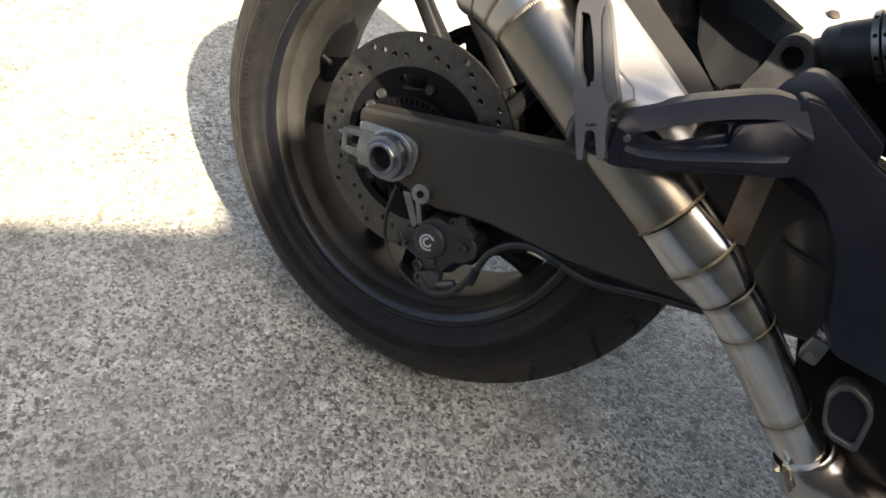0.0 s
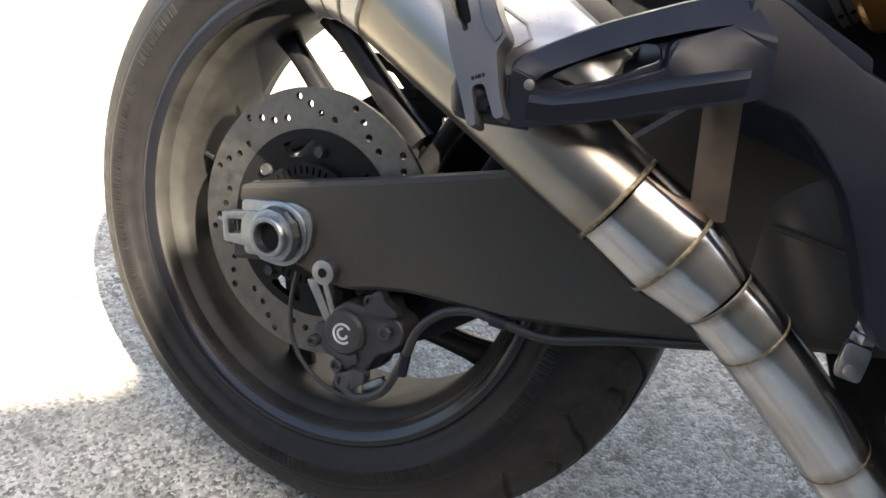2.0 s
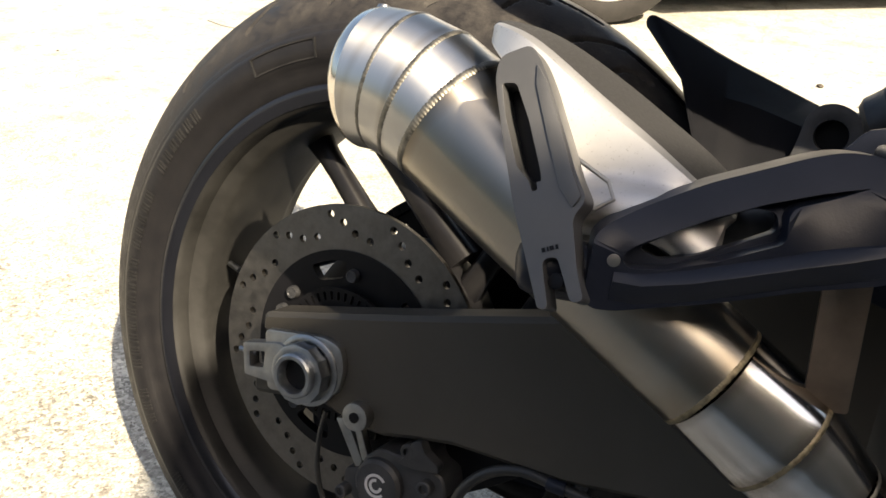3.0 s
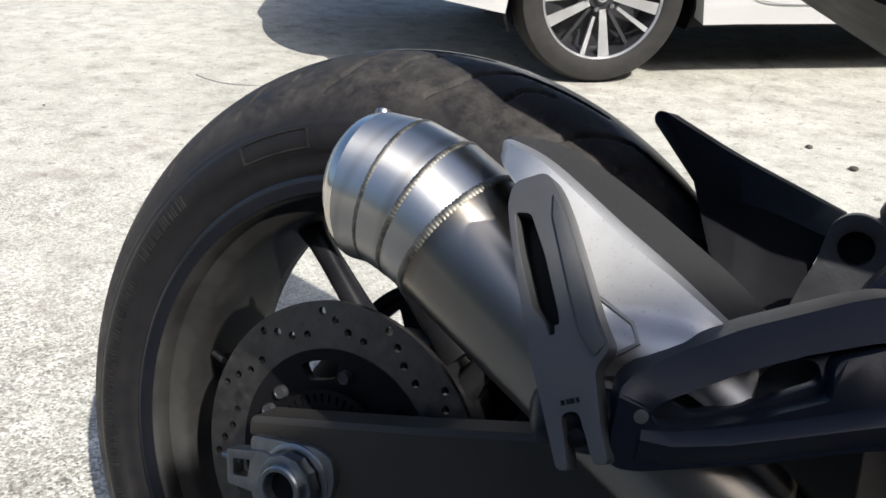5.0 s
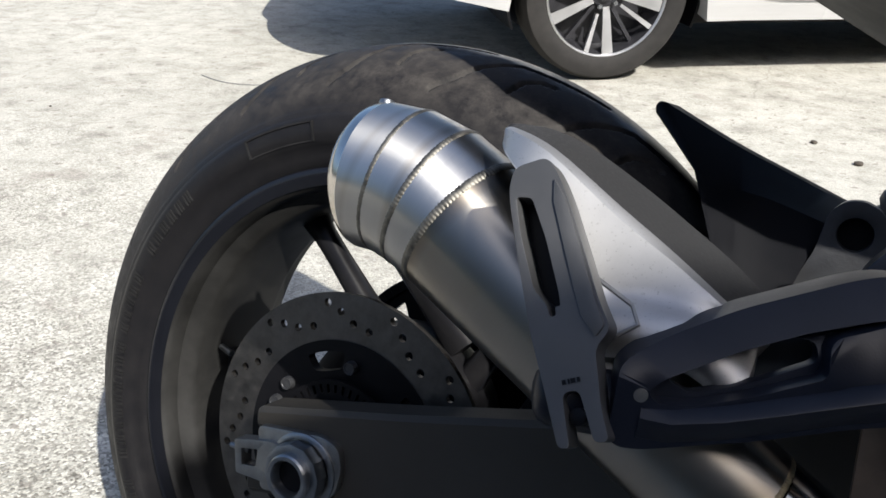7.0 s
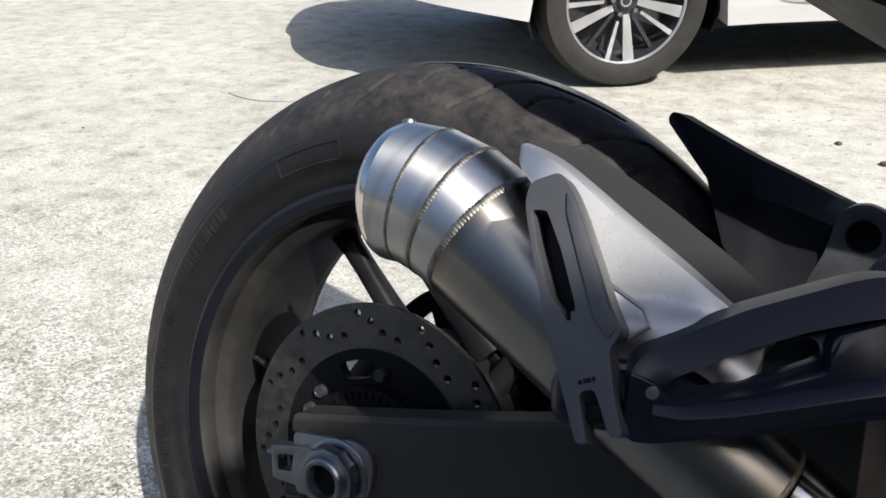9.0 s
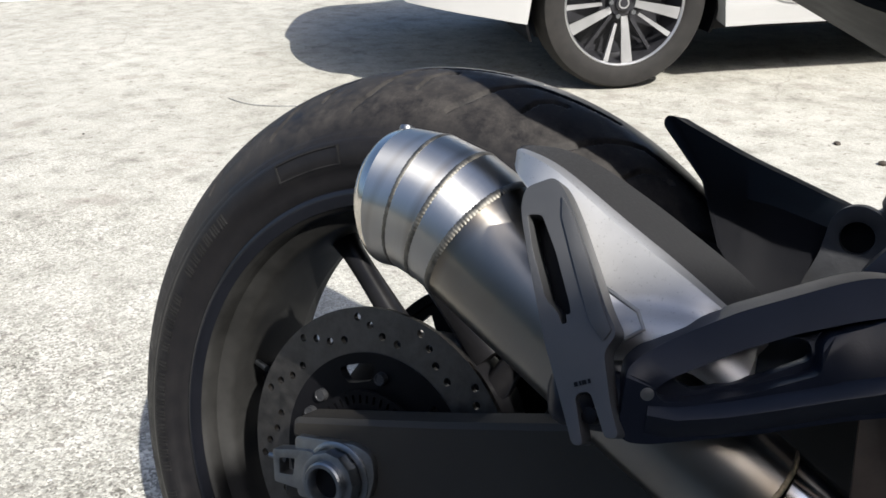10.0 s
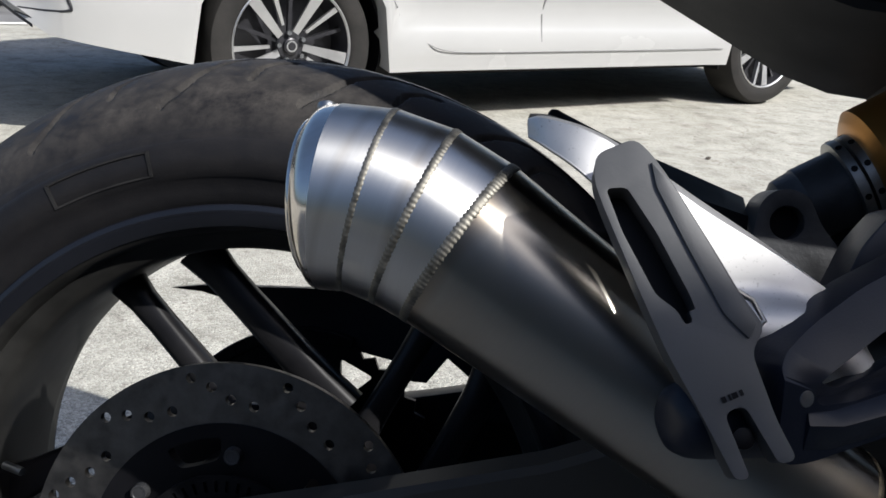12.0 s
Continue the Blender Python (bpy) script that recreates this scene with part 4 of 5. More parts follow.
# thin bright rod stands for the shield sheet's shining edge
_b = sweep(bmesh.new(), [Vector(p) for p in ((0.226, -0.286, 0.222), (0.2455, -0.285, 0.213), (0.250, -0.287, 0.206), (0.243, -0.291, 0.200))], 0.0011, 8)
bp("sheet_edge", _b, ALU, "", fin)

# hanger of the silencer
_H = frame3((0.225, -0.3065, 0.206), (0.883, 0.081, 0.463), (-0.466, 0.276, 0.841))
_o = [(-14.5, 62), (-10, 70.5), (5.5, 70.5), (8.5, 62), (10.5, 50), (13, 24), (14.5, 4), (17, -9), (9, -15), (6.5, -38), (6.8, -52), (0.9, -51.5), (-1.0, -30), (-8.3, -30), (-9.6, -52), (-14.3, -51), (-15.5, -26), (-17, -4), (-16.5, 24), (-15.5, 52)]
_s = [(-12.0, 57), (-5.0, 54.5), (-2.4, 35), (-1.4, 10), (-1.8, 5), (-4.2, 5.5), (-4.4, 1.5), (-7.2, 1.5), (-7.6, 7), (-12, 15), (-13.2, 40)]
_b = slab(bmesh.new(), [rounded([(x / 1000, y / 1000) for x, y in _o], 0.004, 4), rounded([(x / 1000, y / 1000) for x, y in _s], 0.0022, 3)], 0.013, _H, 0.0024, 3)
hanger = bp("exhaust_hanger", _b, HANGER, "satin grey slotted alloy hanger")
# added black plate stands for the shade seen through the slot
_b = slab(bmesh.new(), [rounded([(x / 1000, y / 1000) for x, y in ((-14, 60), (2, 60), (2, 0), (-14, 0))], 0.002)], 0.002, _H @ pose(0, 0, -0.0135))
bp("slot_shade", _b, BLACK_METAL, "black plate for the shade inside the slot", hanger)
_b = slab(bmesh.new(), [rounded([(x / 1000, y / 1000) for x, y in ((6.8, 60), (9.6, 50), (12, 24), (13.4, 4), (15, -7), (10, -11), (6, 0), (5, 24), (4.4, 50))], 0.0012, 2)], 0.003, _H @ pose(0, 0, 0.0012), 0.0010, 2)
bp("edge_rib", _b, HANGER, "", hanger)
_b = bmesh.new()
for _x, _w in ((-6.5, 1.6), (-4.4, 0.8), (-2.6, 2.0), (-0.2, 1.2)):
    box(_b, (_w / 1000, 0.0020, 0.0004), _H @ pose(_x / 1000, -0.0260, 0.0002))
bp("stamped_marks", _b, BLACK_METAL, "small dark stamped marks", hanger)

# passenger footrest bracket and the plate below it
_A = frame3((0.26, -0.307, 0.183), (0.9144, 0.4048, 0), (0, 0, 1))
_o = [(-9, -4), (-9, -20), (-4, -23), (5, -22.5), (48, -11), (84, 1), (112, 8), (126, 14), (124, 44), (112, 70), (94, 71), (80, 66), (38, 46), (11, 29), (-4, 17), (-9, 10)]
_r = [(3.5, 2), (9, 8), (38, 26), (61, 37.5), (84, 46.5), (104, 52.5), (88, 44), (73, 37.5), (70, 32), (70.5, 19.5), (44, 7), (23, -0.5), (7.5, -2.5)]
_s = [(12, 5.5), (27, 16), (60, 33.5), (68, 32), (69, 23), (50, 12.5), (38, 7), (22, 1.5)]
_b = slab(bmesh.new(), [rounded([(x / 1000, y / 1000) for x, y in _o], 0.007, 4), rounded([(x / 1000, y / 1000) for x, y in _r], 0.003, 3)], 0.016, _A, 0.0040, 4)
merge(_b, slab(bmesh.new(), [rounded([(x / 1000, y / 1000) for x, y in ((-2, 0), (9, 15), (60, 44), (110, 54), (90, 20), (40, 0), (20, -6), (0, -6))], 0.003, 2), rounded([(x / 1000, y / 1000) for x, y in _s], 0.003, 3)], 0.006, _A @ pose(0, 0, -0.0095), 0.001))
_p = [(108, 10), (125, 11), (148, 5), (164, -7), (186, -32), (203, -65), (218, -100), (232, -118), (340, -140), (340, -35), (260, 10), (177, 46), (128, 70), (110, 70)]
_b3 = slab(bmesh.new(), [rounded([(x / 1000, y / 1000) for x, y in _p], 0.006, 4)], 0.020, _A @ pose(0, 0, -0.0085), 0.003, 3)
_b4 = slab(bmesh.new(), [rounded([(0.318, 0.205), (0.329, 0.236), (0.341, 0.2535), (0.352, 0.2565), (0.366, 0.2535), (0.420, 0.226), (0.430, 0.150), (0.35, 0.17)], 0.004, 3)], 0.03, frame3((0, -0.172, 0), *SIDE), 0.004, 3)


def lean_back(bm, line, slope):
    """Leans the part of a plate above a line of its own plane away from its face."""
    inv = _A.inverted()
    for v in bm.verts:
        q = inv @ v.co
        over = q.y - line(q.x)
        if over > 0:
            q.z -= over * slope
            q.y -= over * slope * 0.45
            v.co = _A @ q


lean_back(_b, lambda x: 0.006 + 0.30 * max(0.0, x), 0.62)
lean_back(_b3, lambda x: max(-0.030, 0.036 - 0.9 * max(0.0, x - 0.112)), 0.22)
bracket = bp("footrest_bracket", _b, BLACK, "black cast footrest bracket with a long slot")
bp("bracket_plate", _b3, BLACK, "", bracket)
_loops = []
for _x, _zu, _zl, _h in ((2, -4.5, -19, 2.0), (14, -3.5, -19, 5.0), (34, 2.0, -14.5, 6.5), (56, 9.5, -7.5, 7.0), (78, 17.0, 0.0, 7.0), (98, 23.0, 6.0, 6.0), (114, 27.0, 11.0, 1.5)):
    _rz = _zu - 0.30 * (_zu - _zl)
    _loops.append([_A @ Vector((_x / 1000, z / 1000, y / 1000)) for z, y in ((_zu, -1.0), (_zu - 0.6, 0.6), (_rz + 0.8, _h - 0.5), (_rz, _h), (_rz - 0.9, _h - 0.4), (_zl + 1.5, 0.3), (_zl, -1.5), (_zl + 3, -4.0), (_zu - 3, -4.0))])
bp("lower_bar", loft(bmesh.new(), _loops), BLACK, "", bracket, 0.45)
bp("bracket_hub", _b4, BLACK, "", bracket)
_b = bmesh.new()
cyl(_b, _H @ Vector((-0.0050, -0.040, -0.004)), _H @ Vector((-0.0050, -0.040, -0.014)), 0.0038, 16, bevel=0.0006)
bp("fork_bolt", _b, BLACK_METAL, "dark bolt between the tines", hanger)
_b = sweep(bmesh.new(), [_A @ Vector((x, -0.013 + 0.0001 * k, -0.021)) for k, x in enumerate((-0.0395, -0.0385, -0.0360, -0.0320, -0.0260, 0.006))], [0.004, 0.0085, 0.0118, 0.0135, 0.0142, 0.0142], 32)
bp("knuckle", _b, BLACK, "", bracket)
_b = bmesh.new()
cyl(_b, _A @ Vector((0.001, 0, 0.0005)), _A @ Vector((0.001, 0, -0.006)), 0.0030, 20, bevel=0.0006)
bp("screw", _b, ALU, "small grey screw head", bracket)

# mudguard behind the shock, with its mirrored half
_u = [(0.1755, 0.2990), (0.1745, 0.3035), (0.1765, 0.3072), (0.1810, 0.3075), (0.188, 0.3045), (0.232, 0.2865), (0.273, 0.2725), (0.310, 0.2600)]
_m = [(0.2180, 0.2650), (0.2190, 0.2648), (0.221, 0.2640), (0.224, 0.2633), (0.228, 0.2627), (0.248, 0.2580), (0.270, 0.2550), (0.303, 0.2470)]
_l = [(0.2425, 0.2262), (0.2428, 0.2261), (0.2435, 0.2255), (0.246, 0.2225), (0.249, 0.2195), (0.258, 0.2110), (0.275, 0.2000), (0.293, 0.2040)]
_rows = []
for _v, _pts in ((-0.100, _l), (-0.064, _m), (-0.022, _u), (0.022, _u), (0.064, _m), (0.100, _l)):
    _rows.append([(p.x, _v, p.y) for p in catmull([(x, z, 0) for x, z in _pts], 6)])
_b = loft(bmesh.new(), _rows, closed=False)
bmesh.ops.solidify(_b, geom=list(_b.faces), thickness=0.003)
bp("mudguard", _b, GUARD, "matt black pointed rear mudguard", angle=0.35)

# lug, shock absorber
_b = side_plate([rounded([(0.304, 0.256), (0.311, 0.2635), (0.321, 0.2655), (0.333, 0.261), (0.340, 0.246), (0.362, 0.222), (0.356, 0.205), (0.335, 0.190), (0.285, 0.186), (0.301, 0.232)], 0.006), circle(0.3205, 0.2450, 0.0102, 28)], -0.083, 0.030, 0.003)
lug = bp("frame_lug", _b, CAST, "grey cast lug with a bore")
_b = bmesh.new()
cyl(_b, (0.3205, -0.072, 0.2450), (0.3205, -0.058, 0.2450), 0.0112, 28)
bp("bushing", _b, BLACK_METAL, "", lug)
_S0, _d = Vector((0.344, -0.008, 0.2525)), Vector((0.84, -0.12, 0.52)).normalized()
_b = sweep(bmesh.new(), [_S0 - _d * 0.022, _S0 - _d * 0.006, _S0 - _d * 0.005, _S0 - _d * 0.001, _S0 + _d * 0.012, _S0 + _d * 0.013, _S0 + _d * 0.046], [0.014, 0.016, 0.0205, 0.0240, 0.0255, 0.0262, 0.0265], 48)
shock = bp("shock_absorber", _b, CAST, "dark shock absorber body")
for _k in range(2):
    _b = sweep(bmesh.new(), [_S0 + _d * (0.040 + 0.0085 * _k), _S0 + _d * (0.0405 + 0.0085 * _k), _S0 + _d * (0.0465 + 0.0085 * _k), _S0 + _d * (0.0475 + 0.0085 * _k)], [0.0300, 0.0322, 0.0322, 0.0300], 48)
    _ring = bp("lock_ring", _b, ALU, "notched grey adjuster ring", shock)
    _fr = frames_along([_S0, _S0 + _d])[0]
    for _n in range(10):
        _t = 2 * math.pi * _n / 10
        _c = _S0 + _d * (0.0437 + 0.0085 * _k) + (_fr[1] * math.cos(_t) + _fr[2] * math.sin(_t)) * 0.0316
        # black dot stands for the shade in a notch; nothing is cut
        _b = bmesh.new()
        cyl(_b, _c, _c + (_fr[1] * math.cos(_t) + _fr[2] * math.sin(_t)) * 0.0009, 0.0022, 8)
        bp("notch_shade", _b, BLACK_METAL, "", _ring)
_b = sweep(bmesh.new(), [_S0 + _d * 0.0545, _S0 + _d * 0.0565, _S0 + _d * 0.061, _S0 + _d * 0.240], [0.0340, 0.0400, 0.0460, 0.0480], 48)
bp("spring_seat", _b, GOLD, "gold anodised spring seat", shock)

# dark frame casting below the shock
_b = side_plate([rounded([(0.352, 0.238), (0.385, 0.262), (0.46, 0.300), (0.56, 0.345), (0.62, 0.30), (0.60, 0.18), (0.42, 0.17), (0.36, 0.18)], 0.008)], 0.055, 0.030, 0.004)
bp("frame_casting", _b, BLACK_METAL, "black frame casting under the shock")

# tail above the wheel
_loops = []
for _x, _z, _vn, _zn in ((0.03, 0.515, -0.100, 0.522), (0.10, 0.479, -0.140, 0.485), (0.155, 0.4515, -0.174, 0.455), (0.2215, 0.419, -0.192, 0.416), (0.30, 0.379, -0.195, 0.395), (0.34, 0.3585, -0.212, 0.390), (0.375, 0.348, -0.228, 0.392), (0.402, 0.346, -0.235, 0.392), (0.418, 0.322, -0.235, 0.39), (0.45, 0.300, -0.235, 0.38), (0.60, 0.27, -0.235, 0.37)):
    _loops.append([(_x, 0.030, _z), (_x, 0.050, _z + 0.012), (_x, 0.058, _z + 0.03), (_x, 0.055, _z + 0.06), (_x, 0.030, _z + 0.075), (_x, -0.10, _z + 0.09), (_x, -0.17, _zn + 0.06), (_x, _vn - 0.004, _zn + 0.02), (_x, _vn, _zn), (_x, -0.052, _z + 0.004 + 0.3 * max(0, _zn - _z - 0.01))])
_b = loft(bmesh.new(), _loops)
tail = bp("tail_unit", _b, TAIL, "matt black tail and seat underside", angle=0.5)
# strip under the tail, coloured paler for the ground's bounced light
_under = []
for _lp in _loops:
    _p, _q, _n = Vector(_lp[0]), Vector(_lp[9]), Vector(_lp[8])
    _drop = Vector((0, 0, 0.006))
    _under.append([_p - _drop, _q - _drop, _q.lerp(_n, 0.3) - _drop, _q.lerp(_n, 0.3), _q, _p])
bp("tail_underside", loft(bmesh.new(), _under), UNDER, "dark grey underside, paler for light bounced off the ground", tail, 0.5)

# chain side
_teeth = []
for _k in range(88):
    _a, _r = 2 * math.pi * _k / 88, 0.116 if _k % 2 else 0.110
    _teeth.append((_r * math.cos(_a), _r * math.sin(_a)))
_win = []
for _k in range(5):
    _c = 66 + 72 * _k
    _win.append(rounded([(r * math.cos(radians(_c + a)), r * math.sin(radians(_c + a))) for r, a in ((0.102, -9), (0.102, 9), (0.080, 3), (0.080, -5))], 0.004))
_b = side_plate([_teeth, circle(0, 0, 0.030, 30)] + _win, 0.092, 0.006)
sprocket = bp("rear_sprocket", _b, BLACK_METAL, "black rear sprocket with windows")
_b = side_plate([rounded([(-0.128, 0.1425), (-0.10, 0.1475), (0.02, 0.1560), (0.20, 0.185), (0.30, 0.205), (0.30, 0.05), (0.145, 0.058), (0.138, 0.091), (0.116, 0.107), (0.100, 0.084), (0.085, 0.084), (0.070, 0.100), (0.02, 0.108), (-0.025, 0.113), (-0.045, 0.131), (-0.10, 0.1420)], 0.001)], 0.100, 0.014)
bp("chain_guard", _b, BLACK, "black chain guard")
_b = bmesh.new()
for _k in range(46):
    _a = radians(75 + 225 * _k / 45) if _k <= 45 else None
    if _a is not None:
        box(_b, (0.0112, 0.016, 0.011), pose(0.116 * math.cos(_a), 0.095, 0.116 * math.sin(_a), 0, -math.degrees(_a) + 90, 0), 0.001, 1)
bp("drive_chain", _b, BLACK_METAL, "")

# rear brake parts and footrest at the front of the swingarm
_C = pose(0.4598, -0.150, 0.033, 0, 5, 0)
_b = slab(bmesh.new(), [rounded([(-0.0085, -0.007), (0.0085, -0.007), (0.0085, 0.018), (-0.0085, 0.018)], 0.004, 3)], 0.014, _C @ frame3((0, -0.007, 0), *SIDE), 0.0012)
link = bp("brake_link", _b, ZINC, "bright clevis and rod of the rear brake")
_b = bmesh.new()
cyl(_b, _C @ Vector((0, -0.0068, 0)), _C @ Vector((0, -0.0090, 0)), 0.0046, 20, bevel=0.0008)
bp("clevis_pin", _b, ZINC, "", link)
for _z, _h, _r in ((0.0190, 0.0065, 0.0088), (0.0275, 0.0050, 0.0080)):
    _b = bmesh.new()
    cyl(_b, _C @ Vector((0, 0, _z)), _C @ Vector((0, 0, _z + _h)), _r, 6, bevel=0.0008)
    bp("lock_nut", _b, ZINC, "", link)
_b = sweep(bmesh.new(), [_C @ Vector((0, 0, z)) for z in (0.010, 0.040, 0.044, 0.054)], [0.0045, 0.0042, 0.0032, 0.0010], 14)
bp("push_rod", _b, ZINC, "", link)
_o = [(0.487, 0.012), (0.490, 0.029), (0.500, 0.034), (0.518, 0.028), (0.528, 0.016), (0.533, -0.022), (0.508, -0.022), (0.496, -0.012)]
_b = slab(bmesh.new(), [rounded(_o, 0.006, 4), rounded([(0.508 + (x - 0.508) * 0.78, 0.006 + (z - 0.006) * 0.80) for x, z in _o], 0.004, 4)], 0.020, frame3((0, -0.172, 0), *SIDE), 0.002, 3)
heel = bp("heel_piece", _b, HANGER, "grey rounded cast foot piece")
_b = slab(bmesh.new(), [rounded([(0.508 + (x - 0.508) * 0.80, 0.006 + (z - 0.006) * 0.82) for x, z in _o], 0.004, 4)], 0.004, frame3((0, -0.1675, 0), *SIDE))
bp("heel_face", _b, HEEL, "glossy blue-black inset", heel)
_b = bmesh.new()
box(_b, (0.46, 0.20, 0.40), pose(0.80, 0.0, 0.08), 0.05, 3)
bp("engine_case", _b, BLACK_METAL, "black engine casing")
_b = side_plate([rounded([(0.425, 0.070), (0.600, 0.110), (0.640, -0.090), (0.540, -0.095), (0.500, -0.055), (0.462, -0.015)], 0.008)], -0.100, 0.030, 0.003)
bp("pivot_plate", _b, BLACK_METAL, "black frame plate at the swingarm pivot")


# ---- parked cars: x ahead from the rear wheel, y to the car's left ----
def car_wheel(parent, x, y, paint_spoke=ALLOY):
    flip = 1 if y < 0.5 else -1
    m = pose(x, y, 0.318) if flip > 0 else pose(x, y, 0.318, 0, 0, 180)
    bm = bmesh.new()
    lathe(bm, [(0.09, 0.222), (0.10, 0.235), (0.104, 0.270), (0.096, 0.302), (0.07, 0.315), (0.0, 0.319), (-0.07, 0.315), (-0.096, 0.302), (-0.104, 0.270), (-0.100, 0.240), (-0.090, 0.226), (-0.080, 0.222)], 96)
    bmesh.ops.transform(bm, matrix=m, verts=bm.verts)
    wheel = part("car_tyre", bm, CAR_RUBBER, parent, "dusty black car tyre")
    bm = bmesh.new()
    lathe(bm, [(-0.085, 0.226), (-0.093, 0.228), (-0.095, 0.2245), (-0.090, 0.2195), (-0.086, 0.2180)], 96)
    bmesh.ops.transform(bm, matrix=m, verts=bm.verts)
    part("wheel_rim", bm, ALLOY, wheel, "machined rim edge")
    bm = bmesh.new()
    lathe(bm, [(-0.088, 0.2185), (-0.07, 0.214), (0.05, 0.200), (0.08, 0.222)], 72)
    bmesh.ops.transform(bm, matrix=m, verts=bm.verts)
    part("rim_barrel", bm, ALLOY_DARK, wheel, "dark rim inside")
    # dark disc across the wheel stands for the shade between the spokes
    bm = bmesh.new()
    lathe(bm, [(0.03, 0.0), (0.03, 0.214)], 60)
    bmesh.ops.transform(bm, matrix=m, verts=bm.verts)
    part("gap_shade", bm, ALLOY_DARK, wheel, "dark disc for the shade behind the spokes")
    for k in range(5):
        for a, wr, wi, sk, nm in ((72 * k + 62, 0.0215, 0.0125, 6, "wide"), (72 * k + 38, 0.0095, 0.0055, 0, "slim")):
            bm = bmesh.new()
            loops = []
            for t in range(6):
                r0 = 0.050 if nm == "wide" else 0.078
                r = r0 + (0.218 - r0) * t / 5
                w = wi + (wr - wi) * t / 5
                y0 = -0.062 - 0.022 * t / 5
                loops.append([(r, y0, -w), (r, y0, w), (r, y0 + 0.022, w * 0.75), (r, y0 + 0.022, -w * 0.75)])
            loft(bm, loops)
            bmesh.ops.transform(bm, matrix=m @ pose(0, 0, 0, 0, -a, 0) @ pose(0, 0, 0.006 if nm == "wide" else 0.0, 0, sk * 0.6, 0), verts=bm.verts)
            part("spoke", bm, paint_spoke, wheel)
        bm = bmesh.new()
        loops = []
        for t in range(4):
            r = 0.05 + 0.165 * t / 3
            loops.append([(r, -0.052, -0.007), (r, -0.052, 0.007), (r, -0.03, 0.007), (r, -0.03, -0.007)])
        loft(bm, loops)
        bmesh.ops.transform(bm, matrix=m @ pose(0, 0, 0, 0, -(72 * k + 88), 0), verts=bm.verts)
        part("dark_spoke", bm, ALLOY_DARK, wheel)
        bm = bmesh.new()
        a = radians(72 * k + 30)
        cyl(bm, (0.050 * math.cos(a), -0.070, 0.050 * math.sin(a)), (0.050 * math.cos(a), -0.085, 0.050 * math.sin(a)), 0.009, 6)
        bmesh.ops.transform(bm, matrix=m, verts=bm.verts)
        part("wheel_nut", bm, ZINC, wheel)
    bm = bmesh.new()
    lathe(bm, [(-0.058, 0.052), (-0.064, 0.048), (-0.066, 0.031), (-0.076, 0.029), (-0.079, 0.024), (-0.079, 0.0)], 40)
    bmesh.ops.transform(bm, matrix=m, verts=bm.verts)
    part("hub_cap", bm, ALLOY_DARK, wheel, "dark centre cap")
    bm = bmesh.new()
    lathe(bm, [(-0.0795, 0.0205), (-0.0805, 0.0200), (-0.0805, 0.0155), (-0.0795, 0.0150)], 32)
    bmesh.ops.transform(bm, matrix=m, verts=bm.verts)
    part("cap_ring", bm, ALLOY, wheel)
    return wheel


WB = 2.657


def body_bottom(x):
    """Height of the body's lower edge along the car."""
    z = 0.225
    if x < -0.36:
        z = 0.265 + (-(x + 0.36)) * 0.20 + max(0, -(x + 0.80)) * 0.55
    if x > WB + 0.36:
        z = 0.24
    for c in (0.0, WB):
        d = abs(x - c)
        if d < 0.375:
            z = max(z, 0.318 + math.sqrt(max(0, 0.375 ** 2 - d * d)) * 0.98)
    return z


def side_bulge(x, z):
    """How far the body's side stands in from the wheel's outer plane."""
    y = -0.035
    y += 0.05 * max(0, 0.42 - z) ** 1.0 * 1.2
    y -= 0.018 * math.exp(-((z - 0.315) / 0.03) ** 2) if 0.40 < x < WB - 0.40 else 0
    y += 0.034 * math.exp(-((z - 0.46) / 0.075) ** 2) if 0.40 < x < WB - 0.40 else 0
    y += 0.05 * max(0, z - 0.75) / 0.2
    if x < -0.76 and z > 0.40:
        y += 0.30 * min(1, (z - 0.40) / 0.05) * min(1, -(x + 0.76) / 0.28) ** 1.2
    if x < -0.45:
        y += 0.42 * min(1, (-(x + 0.45)) / 0.60) ** 3.0
    if x > WB + 0.4:
        y += 0.6 * min(1, (x - WB - 0.4) / 0.55) ** 2.4
    for c in (0.0, WB):
        d = math.hypot(x - c, z - 0.318)
        y -= 0.016 * math.exp(-((d - 0.40) / 0.05) ** 2)
    return y


def squeeze(x, y, z):
    """Draws the rear end of the body in to a round tail."""
    u = max(0.0, min(1.0, (-x - 0.88) / 0.18))
    e = math.sqrt(max(0.0004, 1 - u * u))
    e = 1 - (1 - e) * 0.8
    return (x, 0.83 + (y - 0.83) * e, 0.60 + (z - 0.60) * e)


